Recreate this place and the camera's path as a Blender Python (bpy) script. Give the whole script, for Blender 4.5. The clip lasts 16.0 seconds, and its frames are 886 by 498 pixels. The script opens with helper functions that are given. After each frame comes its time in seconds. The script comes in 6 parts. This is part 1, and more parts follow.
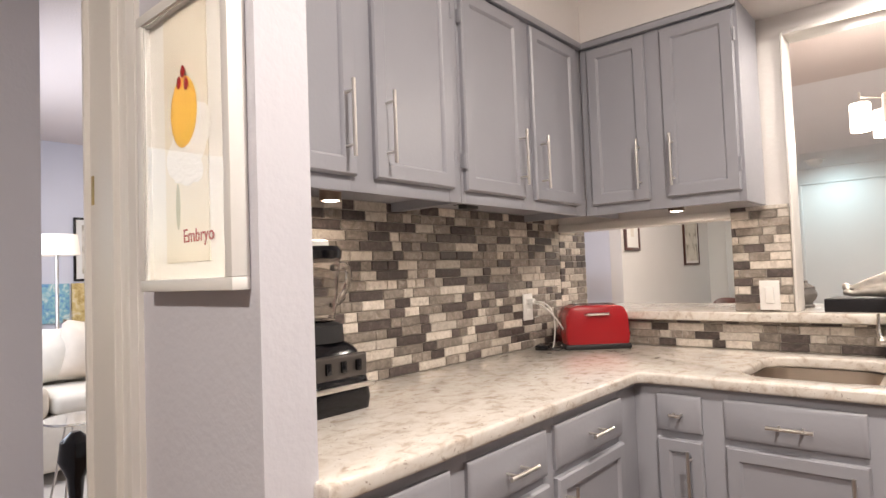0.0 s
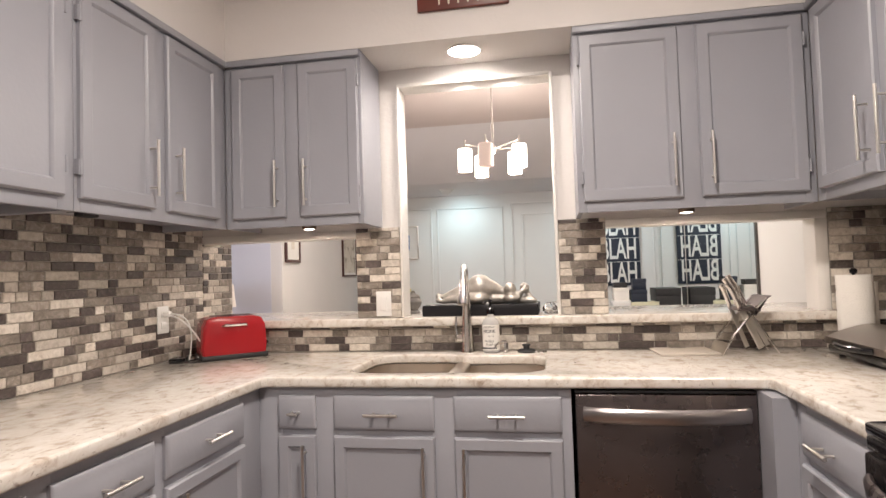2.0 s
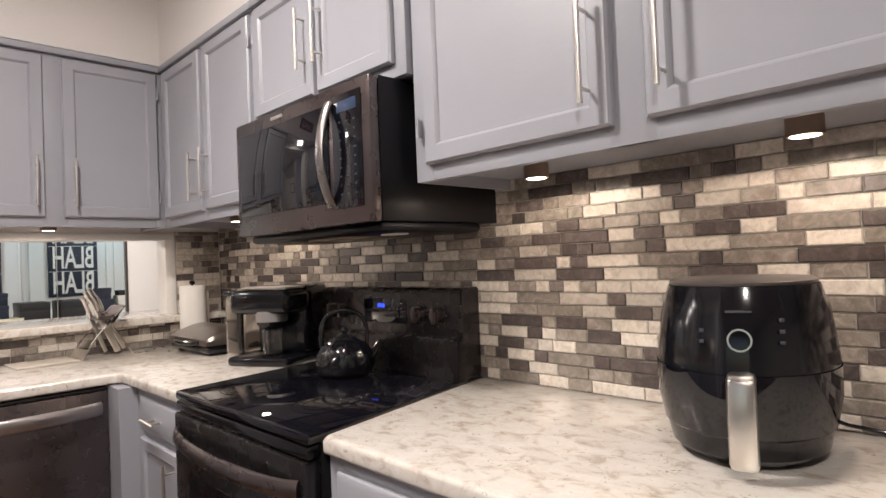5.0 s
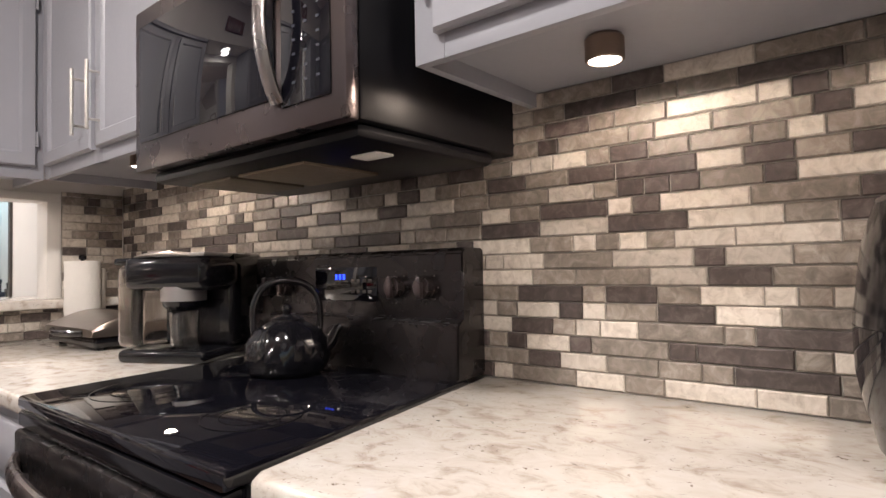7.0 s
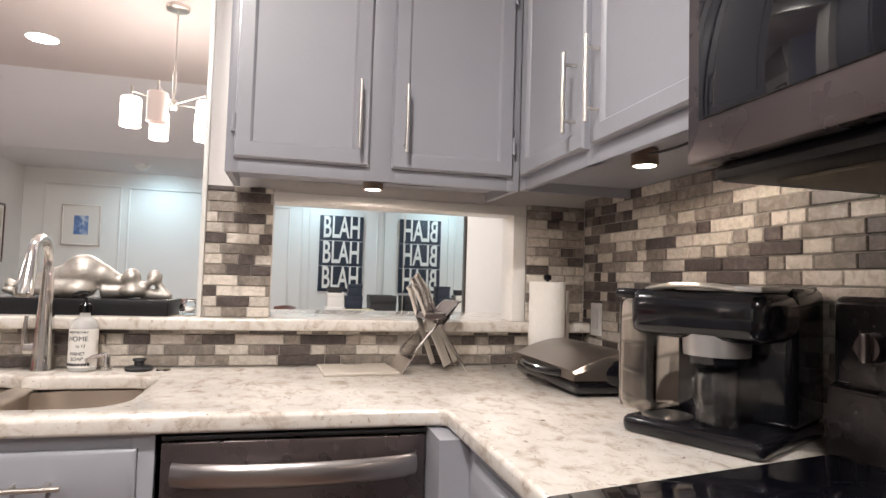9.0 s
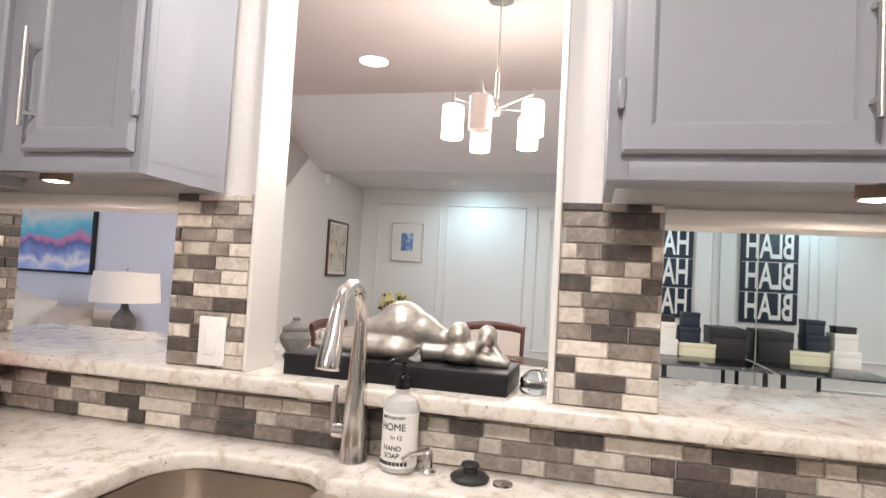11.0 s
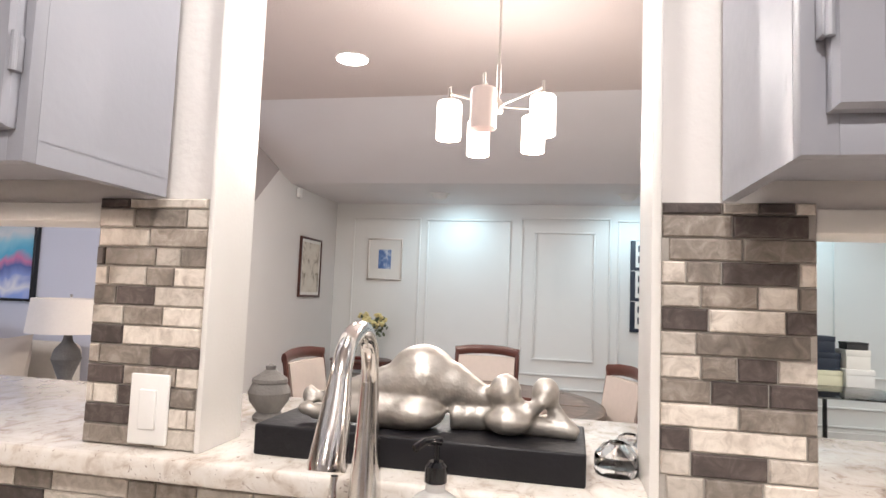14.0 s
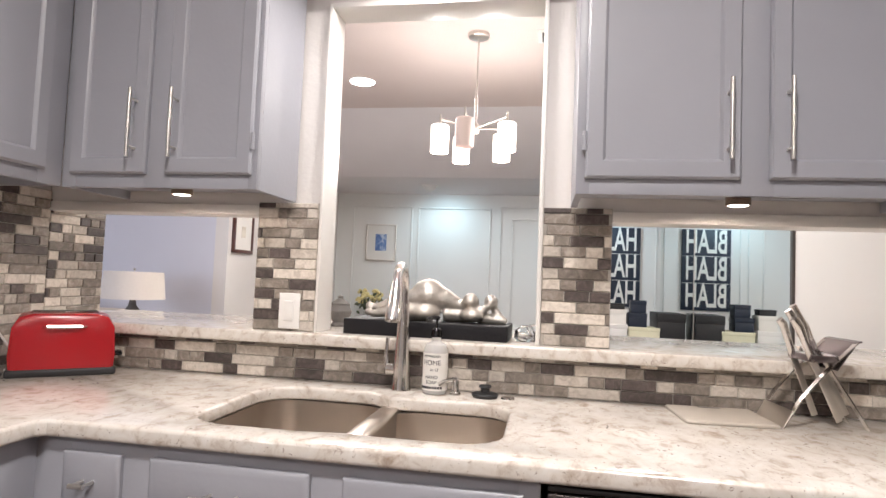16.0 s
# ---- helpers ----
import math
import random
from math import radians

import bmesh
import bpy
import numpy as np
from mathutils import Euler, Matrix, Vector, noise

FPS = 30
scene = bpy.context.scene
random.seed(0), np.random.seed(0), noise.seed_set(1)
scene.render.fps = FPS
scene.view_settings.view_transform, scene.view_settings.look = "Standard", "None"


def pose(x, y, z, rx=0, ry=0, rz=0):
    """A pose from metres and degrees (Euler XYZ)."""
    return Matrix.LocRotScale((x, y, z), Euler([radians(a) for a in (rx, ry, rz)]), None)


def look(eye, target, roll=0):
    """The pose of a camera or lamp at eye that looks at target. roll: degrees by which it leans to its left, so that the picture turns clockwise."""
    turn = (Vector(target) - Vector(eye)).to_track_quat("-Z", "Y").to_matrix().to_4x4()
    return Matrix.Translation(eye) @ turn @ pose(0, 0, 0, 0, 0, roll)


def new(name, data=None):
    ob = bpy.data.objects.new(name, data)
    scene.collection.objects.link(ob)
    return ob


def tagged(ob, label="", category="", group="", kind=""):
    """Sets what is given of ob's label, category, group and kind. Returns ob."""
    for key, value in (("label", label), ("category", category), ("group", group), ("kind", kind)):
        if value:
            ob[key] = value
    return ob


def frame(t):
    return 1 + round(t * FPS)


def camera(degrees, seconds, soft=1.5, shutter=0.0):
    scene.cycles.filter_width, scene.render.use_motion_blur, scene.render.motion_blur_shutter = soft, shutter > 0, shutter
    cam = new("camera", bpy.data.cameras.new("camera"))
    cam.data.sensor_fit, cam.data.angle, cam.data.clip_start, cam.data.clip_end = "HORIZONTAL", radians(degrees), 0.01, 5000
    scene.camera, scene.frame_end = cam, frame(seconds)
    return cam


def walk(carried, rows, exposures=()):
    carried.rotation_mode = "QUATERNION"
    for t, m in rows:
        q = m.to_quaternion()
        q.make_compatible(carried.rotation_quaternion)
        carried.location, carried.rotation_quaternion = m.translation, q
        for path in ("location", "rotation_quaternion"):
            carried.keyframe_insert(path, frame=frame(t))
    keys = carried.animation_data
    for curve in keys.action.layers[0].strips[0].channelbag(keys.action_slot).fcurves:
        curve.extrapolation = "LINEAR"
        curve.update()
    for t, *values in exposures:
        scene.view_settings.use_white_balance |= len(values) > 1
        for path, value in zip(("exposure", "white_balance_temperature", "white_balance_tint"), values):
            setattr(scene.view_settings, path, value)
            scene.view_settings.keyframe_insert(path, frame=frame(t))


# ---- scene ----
cam = camera(73.5, 16.0)
PATH = [
    (0, (0.219, 0.1, 1.267), (-1.083, 1.616, 1.349), -2.1),
    (0.5, (0.274, 0.087, 1.267), (-0.829, 1.753, 1.35), -2.1),
    (1, (0.329, 0.074, 1.271), (-0.581, 1.853, 1.351), -2.0),
    (1.5, (0.404, 0.041, 1.29), (-0.266, 1.924, 1.355), -1.8),
    (2, (0.438, 0.032, 1.27), (0.081, 1.998, 1.35), -1.8),
    (2.5, (0.438, 0.007, 1.274), (0.414, 2.006, 1.347), -2.0),
    (3, (0.456, -0.029, 1.275), (0.778, 1.944, 1.347), -1.9),
    (3.5, (0.416, -0.129, 1.265), (1.176, 1.719, 1.346), -1.9),
    (4, (0.394, -0.265, 1.287), (1.475, 1.417, 1.348), -2.0),
    (4.5, (0.41, -0.406, 1.279), (1.666, 1.149, 1.339), -2.4),
    (4.7, (0.392, -0.429, 1.295), (1.719, 1.066, 1.34), -2.6),
    (6.8, (0.697, -0.015, 1.15), (2.248, 1.247, 1.217), -1.2),
    (7, (0.717, 0.067, 1.155), (2.259, 1.339, 1.222), -1.1),
    (7.5, (0.793, 0.274, 1.179), (2.179, 1.713, 1.276), -0.4),
    (8, (0.807, 0.42, 1.196), (1.875, 2.108, 1.296), 0.4),
    (8.5, (0.782, 0.577, 1.202), (1.558, 2.417, 1.308), 1.4),
    (9, (0.746, 0.711, 1.208), (1.235, 2.648, 1.312), 1.7),
    (9.5, (0.717, 0.856, 1.214), (0.884, 2.846, 1.31), 2.4),
    (10, (0.686, 1.024, 1.226), (0.523, 3.016, 1.315), 3.0),
    (10.2, (0.657, 1.105, 1.243), (0.401, 3.086, 1.329), 3.1),
    (12.5, (0.343, 1.997, 1.4), (-0.231, 3.909, 1.513), 3.2),
    (13, (0.312, 2.066, 1.398), (-0.208, 3.993, 1.525), 3.3),
    (13.5, (0.313, 2.002, 1.382), (-0.118, 3.95, 1.524), 2.8),
    (14, (0.328, 1.818, 1.344), (-0.058, 3.774, 1.495), 2.2),
    (14.5, (0.349, 1.599, 1.328), (-0.023, 3.558, 1.479), 2.4),
    (15, (0.368, 1.369, 1.292), (0.0, 3.329, 1.435), 2.5),
    (15.5, (0.401, 1.108, 1.274), (0.051, 3.074, 1.394), 2.4),
    (16, (0.481, 0.877, 1.253), (0.141, 2.845, 1.359), 2.3),
]
walk(cam, [(t, look(eye, target, roll)) for t, eye, target, roll in PATH], exposures=[(0.0, 0.12, 6800, 12), (3.0, 0.05, 6650, 12), (4.7, 0.02, 6450, 11), (6.8, 0.10, 6400, 12), (8.0, 0.08, 6300, 11), (10.2, 0.15, 6300, 10), (12.3, 0.22, 6300, 11), (13.5, 0.21, 6280, 11), (16.0, 0.11, 6250, 11)])

# ---- plan (metres) ----
XL, XR, YB = -1.28, 1.81, 2.73          # kitchen: left wall, right wall, face of the sink wall
YW = 2.832                              # dining side of the sink wall
CT, LEDGE, UB, UT = 0.914, 1.068, 1.49, 2.235
DL, DR, DF = -2.22, 1.85, 8.3           # dining room: left, right and far walls
SOF_Y, SOF_Z, CEIL, SLOPE_Y = 7.07, 2.35, 2.72, 5.76

# ---- world and lights ----
world = bpy.data.worlds.new("world")
scene.world = world
world.use_nodes = True
wn = world.node_tree
sky = wn.nodes.new("ShaderNodeTexSky")
sky.sky_type, sky.sun_disc = "NISHITA", False
sky.sun_elevation, sky.sun_rotation = radians(35), radians(200)
wn.nodes["Background"].inputs[1].default_value = 0.1
wn.links.new(sky.outputs[0], wn.nodes["Background"].inputs[0])


def area_lamp(name, loc, size, watts, color, target=None, size_y=None, round_=True):
    d = bpy.data.lights.new(name, "AREA")
    d.energy, d.color, d.size = watts, color, size
    d.shape = "DISK" if round_ else "RECTANGLE"
    if size_y:
        d.size_y = size_y
    ob = new(name, d)
    ob.matrix_world = look(loc, target or (loc[0], loc[1] + 0.0001, loc[2] - 1))
    return ob


def spot_lamp(name, loc, target, watts, color, angle=100, blend=0.6, radius=0.03):
    d = bpy.data.lights.new(name, "SPOT")
    d.energy, d.color, d.spot_size, d.spot_blend, d.shadow_soft_size = watts, color, radians(angle), blend, radius
    ob = new(name, d)
    ob.matrix_world = look(loc, target)
    return ob


WARM, NEUTRAL, COOL = (1.0, 0.86, 0.72), (1.0, 0.92, 0.84), (0.62, 0.90, 1.0)
KCEIL = 2.72
# two assumed kitchen lamps out of view, placed to balance cabinets and walls
for lx, ly, watts in ((0.40, 0.95, 46), (-0.25, -1.0, 48)):
    area_lamp("ceiling_can_light", (lx, ly, KCEIL - 0.03), 0.18, watts, NEUTRAL)
area_lamp("sink_can_light", (0.098, 2.565, 2.19), 0.11, 6.5, NEUTRAL)
PUCKS = [(-1.09, 1.15, 2.6), (-0.61, 2.505, 2.2), (0.978, 2.54, 2.3), (1.515, 1.90, 4.0), (1.605, 0.458, 4.0), (1.60, -0.13, 4.2)]
PUCK = (1.0, 0.81, 0.65)
for lx, ly, watts in PUCKS:
    spot_lamp("puck_light_beam", (lx, ly, UB - 0.020), (lx, ly, 0), watts, PUCK, 177, 0.08, 0.02)
area_lamp("dining_can_light", (-0.91, 5.08, CEIL - 0.03), 0.16, 38, NEUTRAL)
# this second lamp is added fill, no fixture belongs to it
area_lamp("dining_can_light", (1.1, 5.0, CEIL - 0.03), 0.16, 20, NEUTRAL)
for lx in (-0.87, 0.96):
    spot_lamp("wall_washer_beam", (lx + 0.1, 7.72, SOF_Z - 0.06), (lx + 0.15, DF, 1.2), 19, COOL, 150, 0.9, 0.05)
# area lamp for daylight from unseen living-room windows, position assumed
area_lamp("window_daylight", (-3.9, 0.80, 1.55), 1.7, 42, (0.74, 0.84, 1.0), (-3.7, 5.6, 1.35), 1.3, False)
# fill lamp added to brighten the living room, without a fixture
area_lamp("living_can_light", (-4.2, 2.2, 2.55), 0.2, 26, NEUTRAL)
CHAND = (0.055, 4.30)
SHADES = [(-0.140, 4.213, True), (0.024, 4.064, False), (-0.055, 4.50, True), (0.249, 4.168, True), (0.200, 4.445, True)]
for sx, sy, lit in SHADES:
    if lit:
        pl = bpy.data.lights.new("chandelier_bulb", "POINT")
        pl.energy, pl.color, pl.shadow_soft_size = 7.6, NEUTRAL, 0.05
        new("chandelier_bulb", pl).location = (sx, sy, 1.972)

# ---- materials ----


def mat(name, color, rough=0.5, metal=0.0, scale=8.0, vary=0.12, bump=0.05, fine=120.0, spec=0.5, rand=0.0, island=False):
    """Principled surface with colour variation at two scales and a fine relief."""
    m = bpy.data.materials.new(name)
    m.use_nodes = True
    nt = m.node_tree
    p = nt.nodes["Principled BSDF"]
    p.inputs["Roughness"].default_value, p.inputs["Metallic"].default_value = rough, metal
    p.inputs["Specular IOR Level"].default_value = spec
    co = nt.nodes.new("ShaderNodeNewGeometry")
    n1, n2 = nt.nodes.new("ShaderNodeTexNoise"), nt.nodes.new("ShaderNodeTexNoise")
    n1.inputs["Scale"].default_value, n2.inputs["Scale"].default_value = scale, fine
    n1.inputs["Detail"].default_value = 6
    for n in (n1, n2):
        nt.links.new(co.outputs["Position"], n.inputs["Vector"])
    mix = nt.nodes.new("ShaderNodeMix")
    mix.data_type = "RGBA"
    dark = [c * (1 - vary) for c in color]
    light = [min(1, c * (1 + vary * 0.7)) for c in color]
    mix.inputs["A"].default_value, mix.inputs["B"].default_value = (*dark, 1), (*light, 1)
    nt.links.new(n1.outputs["Fac"], mix.inputs["Factor"])
    out = mix.outputs["Result"]
    if rand:
        info = nt.nodes.new("ShaderNodeObjectInfo")
        hsv = nt.nodes.new("ShaderNodeHueSaturation")
        mr = nt.nodes.new("ShaderNodeMapRange")
        mr.inputs["To Min"].default_value, mr.inputs["To Max"].default_value = 1 - rand, 1 + rand
        nt.links.new(co.outputs["Random Per Island"] if island else info.outputs["Random"], mr.inputs["Value"])
        nt.links.new(mr.outputs["Result"], hsv.inputs["Value"])
        nt.links.new(out, hsv.inputs["Color"])
        out = hsv.outputs["Color"]
    nt.links.new(out, p.inputs["Base Color"])
    rr = nt.nodes.new("ShaderNodeMapRange")
    rr.inputs["To Min"].default_value, rr.inputs["To Max"].default_value = max(0.02, rough * 0.85), min(1, rough * 1.15)
    nt.links.new(n2.outputs["Fac"], rr.inputs["Value"])
    nt.links.new(rr.outputs["Result"], p.inputs["Roughness"])
    if bump:
        b = nt.nodes.new("ShaderNodeBump")
        b.inputs["Strength"].default_value, b.inputs["Distance"].default_value = bump, 0.01
        nt.links.new(n2.outputs["Fac"], b.inputs["Height"])
        nt.links.new(b.outputs["Normal"], p.inputs["Normal"])
    return m


def glass_mat(name, color=(1, 1, 1), rough=0.02, ior=1.45):
    m = bpy.data.materials.new(name)
    m.use_nodes = True
    p = m.node_tree.nodes["Principled BSDF"]
    p.inputs["Base Color"].default_value = (*color, 1)
    p.inputs["Transmission Weight"].default_value, p.inputs["Roughness"].default_value, p.inputs["IOR"].default_value = 1, rough, ior
    return m


def emit_mat(name, color, strength):
    m = bpy.data.materials.new(name)
    m.use_nodes = True
    p = m.node_tree.nodes["Principled BSDF"]
    p.inputs["Base Color"].default_value = (*color, 1)
    p.inputs["Emission Color"].default_value, p.inputs["Emission Strength"].default_value = (*color, 1), strength
    return m


def ramp_mat(name, stops, rough, scale, detail=8, distort=1.5, bump=0.04, veins=(), spec=0.5, coat=0.0, stretch=(1, 1, 1), rand=None):
    """Mottled stone or grain: a noise through a colour ramp, with a second, finer layer of specks."""
    m = bpy.data.materials.new(name)
    m.use_nodes = True
    nt = m.node_tree
    p = nt.nodes["Principled BSDF"]
    p.inputs["Roughness"].default_value, p.inputs["Coat Weight"].default_value = rough, coat
    co = nt.nodes.new("ShaderNodeNewGeometry")
    vm = nt.nodes.new("ShaderNodeVectorMath")
    vm.operation = "MULTIPLY"
    vm.inputs[1].default_value = stretch
    nt.links.new(co.outputs["Position"], vm.inputs[0])
    if rand:
        src = co.outputs["Random Per Island"] if rand == "island" else nt.nodes.new("ShaderNodeObjectInfo").outputs["Random"]
        add = nt.nodes.new("ShaderNodeVectorMath")
        add.operation = "MULTIPLY_ADD"
        add.inputs[1].default_value = (7.0, 11.0, 5.0)
        nt.links.new(src, add.inputs[0])
        nt.links.new(co.outputs["Position"], add.inputs[2])
        nt.links.new(add.outputs[0], vm.inputs[0])
    n1 = nt.nodes.new("ShaderNodeTexNoise")
    n1.inputs["Scale"].default_value, n1.inputs["Detail"].default_value, n1.inputs["Distortion"].default_value = scale, detail, distort
    n1.inputs["Roughness"].default_value = 0.65
    nt.links.new(vm.outputs[0], n1.inputs["Vector"])
    r = nt.nodes.new("ShaderNodeValToRGB")
    el = r.color_ramp.elements
    el[0].position, el[0].color = stops[0][0], (*stops[0][1], 1)
    el[1].position, el[1].color = stops[-1][0], (*stops[-1][1], 1)
    for pos, c in stops[1:-1]:
        e = el.new(pos)
        e.color = (*c, 1)
    nt.links.new(n1.outputs["Fac"], r.inputs["Fac"])
    out = r.outputs["Color"]
    for vein in veins:
        n2 = nt.nodes.new("ShaderNodeTexNoise")
        n2.inputs["Scale"].default_value, n2.inputs["Detail"].default_value, n2.inputs["Distortion"].default_value = vein[0], 5, 2.0
        nt.links.new(vm.outputs[0], n2.inputs["Vector"])
        r2 = nt.nodes.new("ShaderNodeMapRange")
        r2.inputs["From Min"].default_value, r2.inputs["From Max"].default_value = vein[1], vein[1] + 0.06
        nt.links.new(n2.outputs["Fac"], r2.inputs["Value"])
        mx = nt.nodes.new("ShaderNodeMix")
        mx.data_type = "RGBA"
        mx.inputs["B"].default_value = (*vein[2], 1)
        nt.links.new(r2.outputs["Result"], mx.inputs["Factor"])
        nt.links.new(out, mx.inputs["A"])
        out = mx.outputs["Result"]
    if rand:
        mr = nt.nodes.new("ShaderNodeMapRange")
        mr.inputs["To Min"].default_value, mr.inputs["To Max"].default_value = 0.78, 1.2
        hsv = nt.nodes.new("ShaderNodeHueSaturation")
        nt.links.new(src, mr.inputs["Value"])
        nt.links.new(mr.outputs["Result"], hsv.inputs["Value"])
        nt.links.new(out, hsv.inputs["Color"])
        out = hsv.outputs["Color"]
    nt.links.new(out, p.inputs["Base Color"])
    b = nt.nodes.new("ShaderNodeBump")
    b.inputs["Strength"].default_value, b.inputs["Distance"].default_value = bump, 0.01
    nt.links.new(n1.outputs["Fac"], b.inputs["Height"])
    nt.links.new(b.outputs["Normal"], p.inputs["Normal"])
    return m


M_WALL = mat("kitchen_wall_paint", (0.72, 0.69, 0.67), 0.7, scale=3, vary=0.04, bump=0.12, fine=60)
M_LILAC = mat("grey_lilac_wall_paint", (0.60, 0.60, 0.66), 0.7, scale=3, vary=0.05, bump=0.12, fine=60)
M_DINE = mat("dining_wall_paint", (0.82, 0.79, 0.80), 0.7, scale=3, vary=0.04, bump=0.1, fine=60)
M_PANEL = mat("white_panel_paint", (0.78, 0.78, 0.76), 0.5, scale=3, vary=0.03, bump=0.04)
M_BLUE = mat("pale_blue_wall_paint", (0.64, 0.645, 0.72), 0.7, scale=3, vary=0.04, bump=0.1, fine=60)
M_TRIM = mat("white_trim_paint", (0.80, 0.78, 0.75), 0.35, scale=5, vary=0.03, bump=0.05)
M_CEIL = mat("ceiling_paint", (0.74, 0.65, 0.62), 0.8, scale=4, vary=0.03, bump=0.25, fine=90)
M_CAB = mat("grey_cabinet_paint", (0.332, 0.338, 0.376), 0.38, scale=5, vary=0.06, bump=0.04, fine=70)
M_CABIN = mat("cabinet_underside", (0.36, 0.36, 0.38), 0.55, vary=0.1)
M_STEEL = mat("brushed_nickel", (0.72, 0.69, 0.65), 0.30, 1.0, 20, 0.04, 0, 24)
M_SINK = mat("stainless_sink", (0.66, 0.60, 0.54), 0.30, 1.0, 10, 0.08, 0, 30)
M_CHROME = mat("chrome", (0.76, 0.74, 0.72), 0.17, 1.0, 20, 0.03, 0, 20)
M_RANGE = mat("dark_black_stainless", (0.055, 0.050, 0.052), 0.27, 0.85, 6, 0.10, 0, 20)
M_BLKSS = mat("black_stainless", (0.15, 0.126, 0.126), 0.28, 0.9, 6, 0.10, 0, 20)
M_BLKGLASS = mat("black_glass", (0.005, 0.005, 0.008), 0.025, 0.0, 10, 0.1, 0, 100, 0.6)
M_BLK = mat("black_plastic", (0.006, 0.006, 0.008), 0.12, 0, 20, 0.2, 0, 200)
M_BLKMAT = mat("matt_black_plastic", (0.02, 0.02, 0.022), 0.5, 0, 20, 0.2, 0.05, 200)
M_GRILL = mat("smoked_metal_lid", (0.24, 0.21, 0.19), 0.30, 0.9, 12, 0.1, 0.01, 200)
M_DKGREY = mat("dark_grey_plastic", (0.09, 0.08, 0.075), 0.3, 0.4, 20, 0.1, 0.03, 200)
M_RED = mat("glossy_red_enamel", (0.36, 0.010, 0.016), 0.24, 0.0, 10, 0.06, 0, 150)
M_WHITE = mat("white_plastic", (0.80, 0.79, 0.77), 0.35, 0, 20, 0.02, 0.02, 200)
M_PAPER = mat("paper_white", (0.82, 0.80, 0.76), 0.9, 0, 40, 0.04, 0.25, 160)
M_SILVER = mat("pewter_statue", (0.50, 0.47, 0.43), 0.46, 0.85, 30, 0.5, 0.22, 60)
M_GROUT = mat("grout", (0.44, 0.41, 0.375), 0.9, 0, 30, 0.1, 0.2, 200)
M_WOOD = mat("dark_mahogany", (0.085, 0.030, 0.022), 0.3, 0, 12, 0.35, 0.05, 60)
M_FABRIC = mat("beige_upholstery", (0.50, 0.43, 0.38), 0.9, 0, 30, 0.08, 0.3, 250)
M_SOFA = mat("cream_sofa_fabric", (0.62, 0.57, 0.50), 0.95, 0, 20, 0.08, 0.3, 250)
M_SHADE = mat("linen_lampshade", (0.80, 0.74, 0.68), 0.9, 0, 60, 0.05, 0.2, 300)
TONES = (
    ("light_stone_tile", [(0.25, (0.36, 0.31, 0.265)), (0.5, (0.585, 0.53, 0.468)), (0.72, (0.715, 0.663, 0.60))], 46),
    ("taupe_stone_tile", [(0.25, (0.128, 0.107, 0.09)), (0.5, (0.247, 0.212, 0.182)), (0.72, (0.405, 0.358, 0.315))], 38),
    ("dark_brown_stone_tile", [(0.25, (0.045, 0.036, 0.0345)), (0.5, (0.085, 0.0665, 0.0615)), (0.75, (0.17, 0.141, 0.128))], 42),
)
M_TILES = [ramp_mat(n, st, 0.42, sc, 6, 0.8, 0.12, rand="object") for n, st, sc in TONES]
M_TILES_JOINED = [ramp_mat(n + "_joined", st, 0.42, sc, 6, 0.8, 0.12, rand="island") for n, st, sc in TONES]
M_GRANITE = ramp_mat("cream_granite", [(0.26, (0.36, 0.285, 0.225)), (0.38, (0.53, 0.465, 0.405)), (0.48, (0.67, 0.625, 0.57)), (0.64, (0.73, 0.70, 0.66)), (0.82, (0.58, 0.53, 0.485))],
                     0.18, 24, 12, 0.6, 0.0, ((70, 0.66, (0.24, 0.18, 0.15)), (38, 0.66, (0.40, 0.34, 0.30)), (21, 0.715, (0.09, 0.06, 0.05))), coat=0.3, stretch=(1.0, 0.7, 1.0))
M_STONETOP = ramp_mat("mosaic_stone_tabletop", [(0.3, (0.05, 0.038, 0.03)), (0.5, (0.09, 0.066, 0.052)), (0.7, (0.15, 0.115, 0.09))], 0.35, 16, 6, 1.0, 0.05)
M_FLOOR = ramp_mat("brown_wood_floor", [(0.3, (0.10, 0.055, 0.035)), (0.7, (0.22, 0.13, 0.085))], 0.4, 9, 6, 0.4, 0.03, stretch=(6, 0.6, 1))
M_MIRROR = mat("mirror_silver", (0.86, 0.90, 0.89), 0.015, 1.0, 2, 0.01, 0, 10)
M_GLASS = glass_mat("clear_glass")
M_SMOKE = glass_mat("smoky_clear_plastic", (0.88, 0.87, 0.86), 0.06)
M_BULB = emit_mat("lit_lens", (1.0, 0.93, 0.84), 14)
M_CANLENS = emit_mat("lit_can_lens", (1.0, 0.95, 0.90), 30)
M_SHADELIT = emit_mat("lit_opal_glass", (1.0, 0.86, 0.74), 5.0)
# shade without a bulb; a faint glow is put into its material
M_SHADEDIM = emit_mat("dim_glow_opal_glass", (0.86, 0.72, 0.66), 0.25)
M_CLOCK = emit_mat("blue_clock_digits", (0.02, 0.06, 1.0), 3)
M_NAVY = mat("navy_paint", (0.012, 0.020, 0.040), 0.5, 0, 20, 0.2, 0.02)
M_INK = mat("dark_ink", (0.05, 0.05, 0.06), 0.7, 0, 30, 0.1, 0)
M_GOLD = mat("brass", (0.55, 0.42, 0.20), 0.3, 1, 20, 0.1, 0.02)
M_CREAM = mat("cream_card", (0.72, 0.70, 0.52), 0.7, 0, 10, 0.05, 0.02)
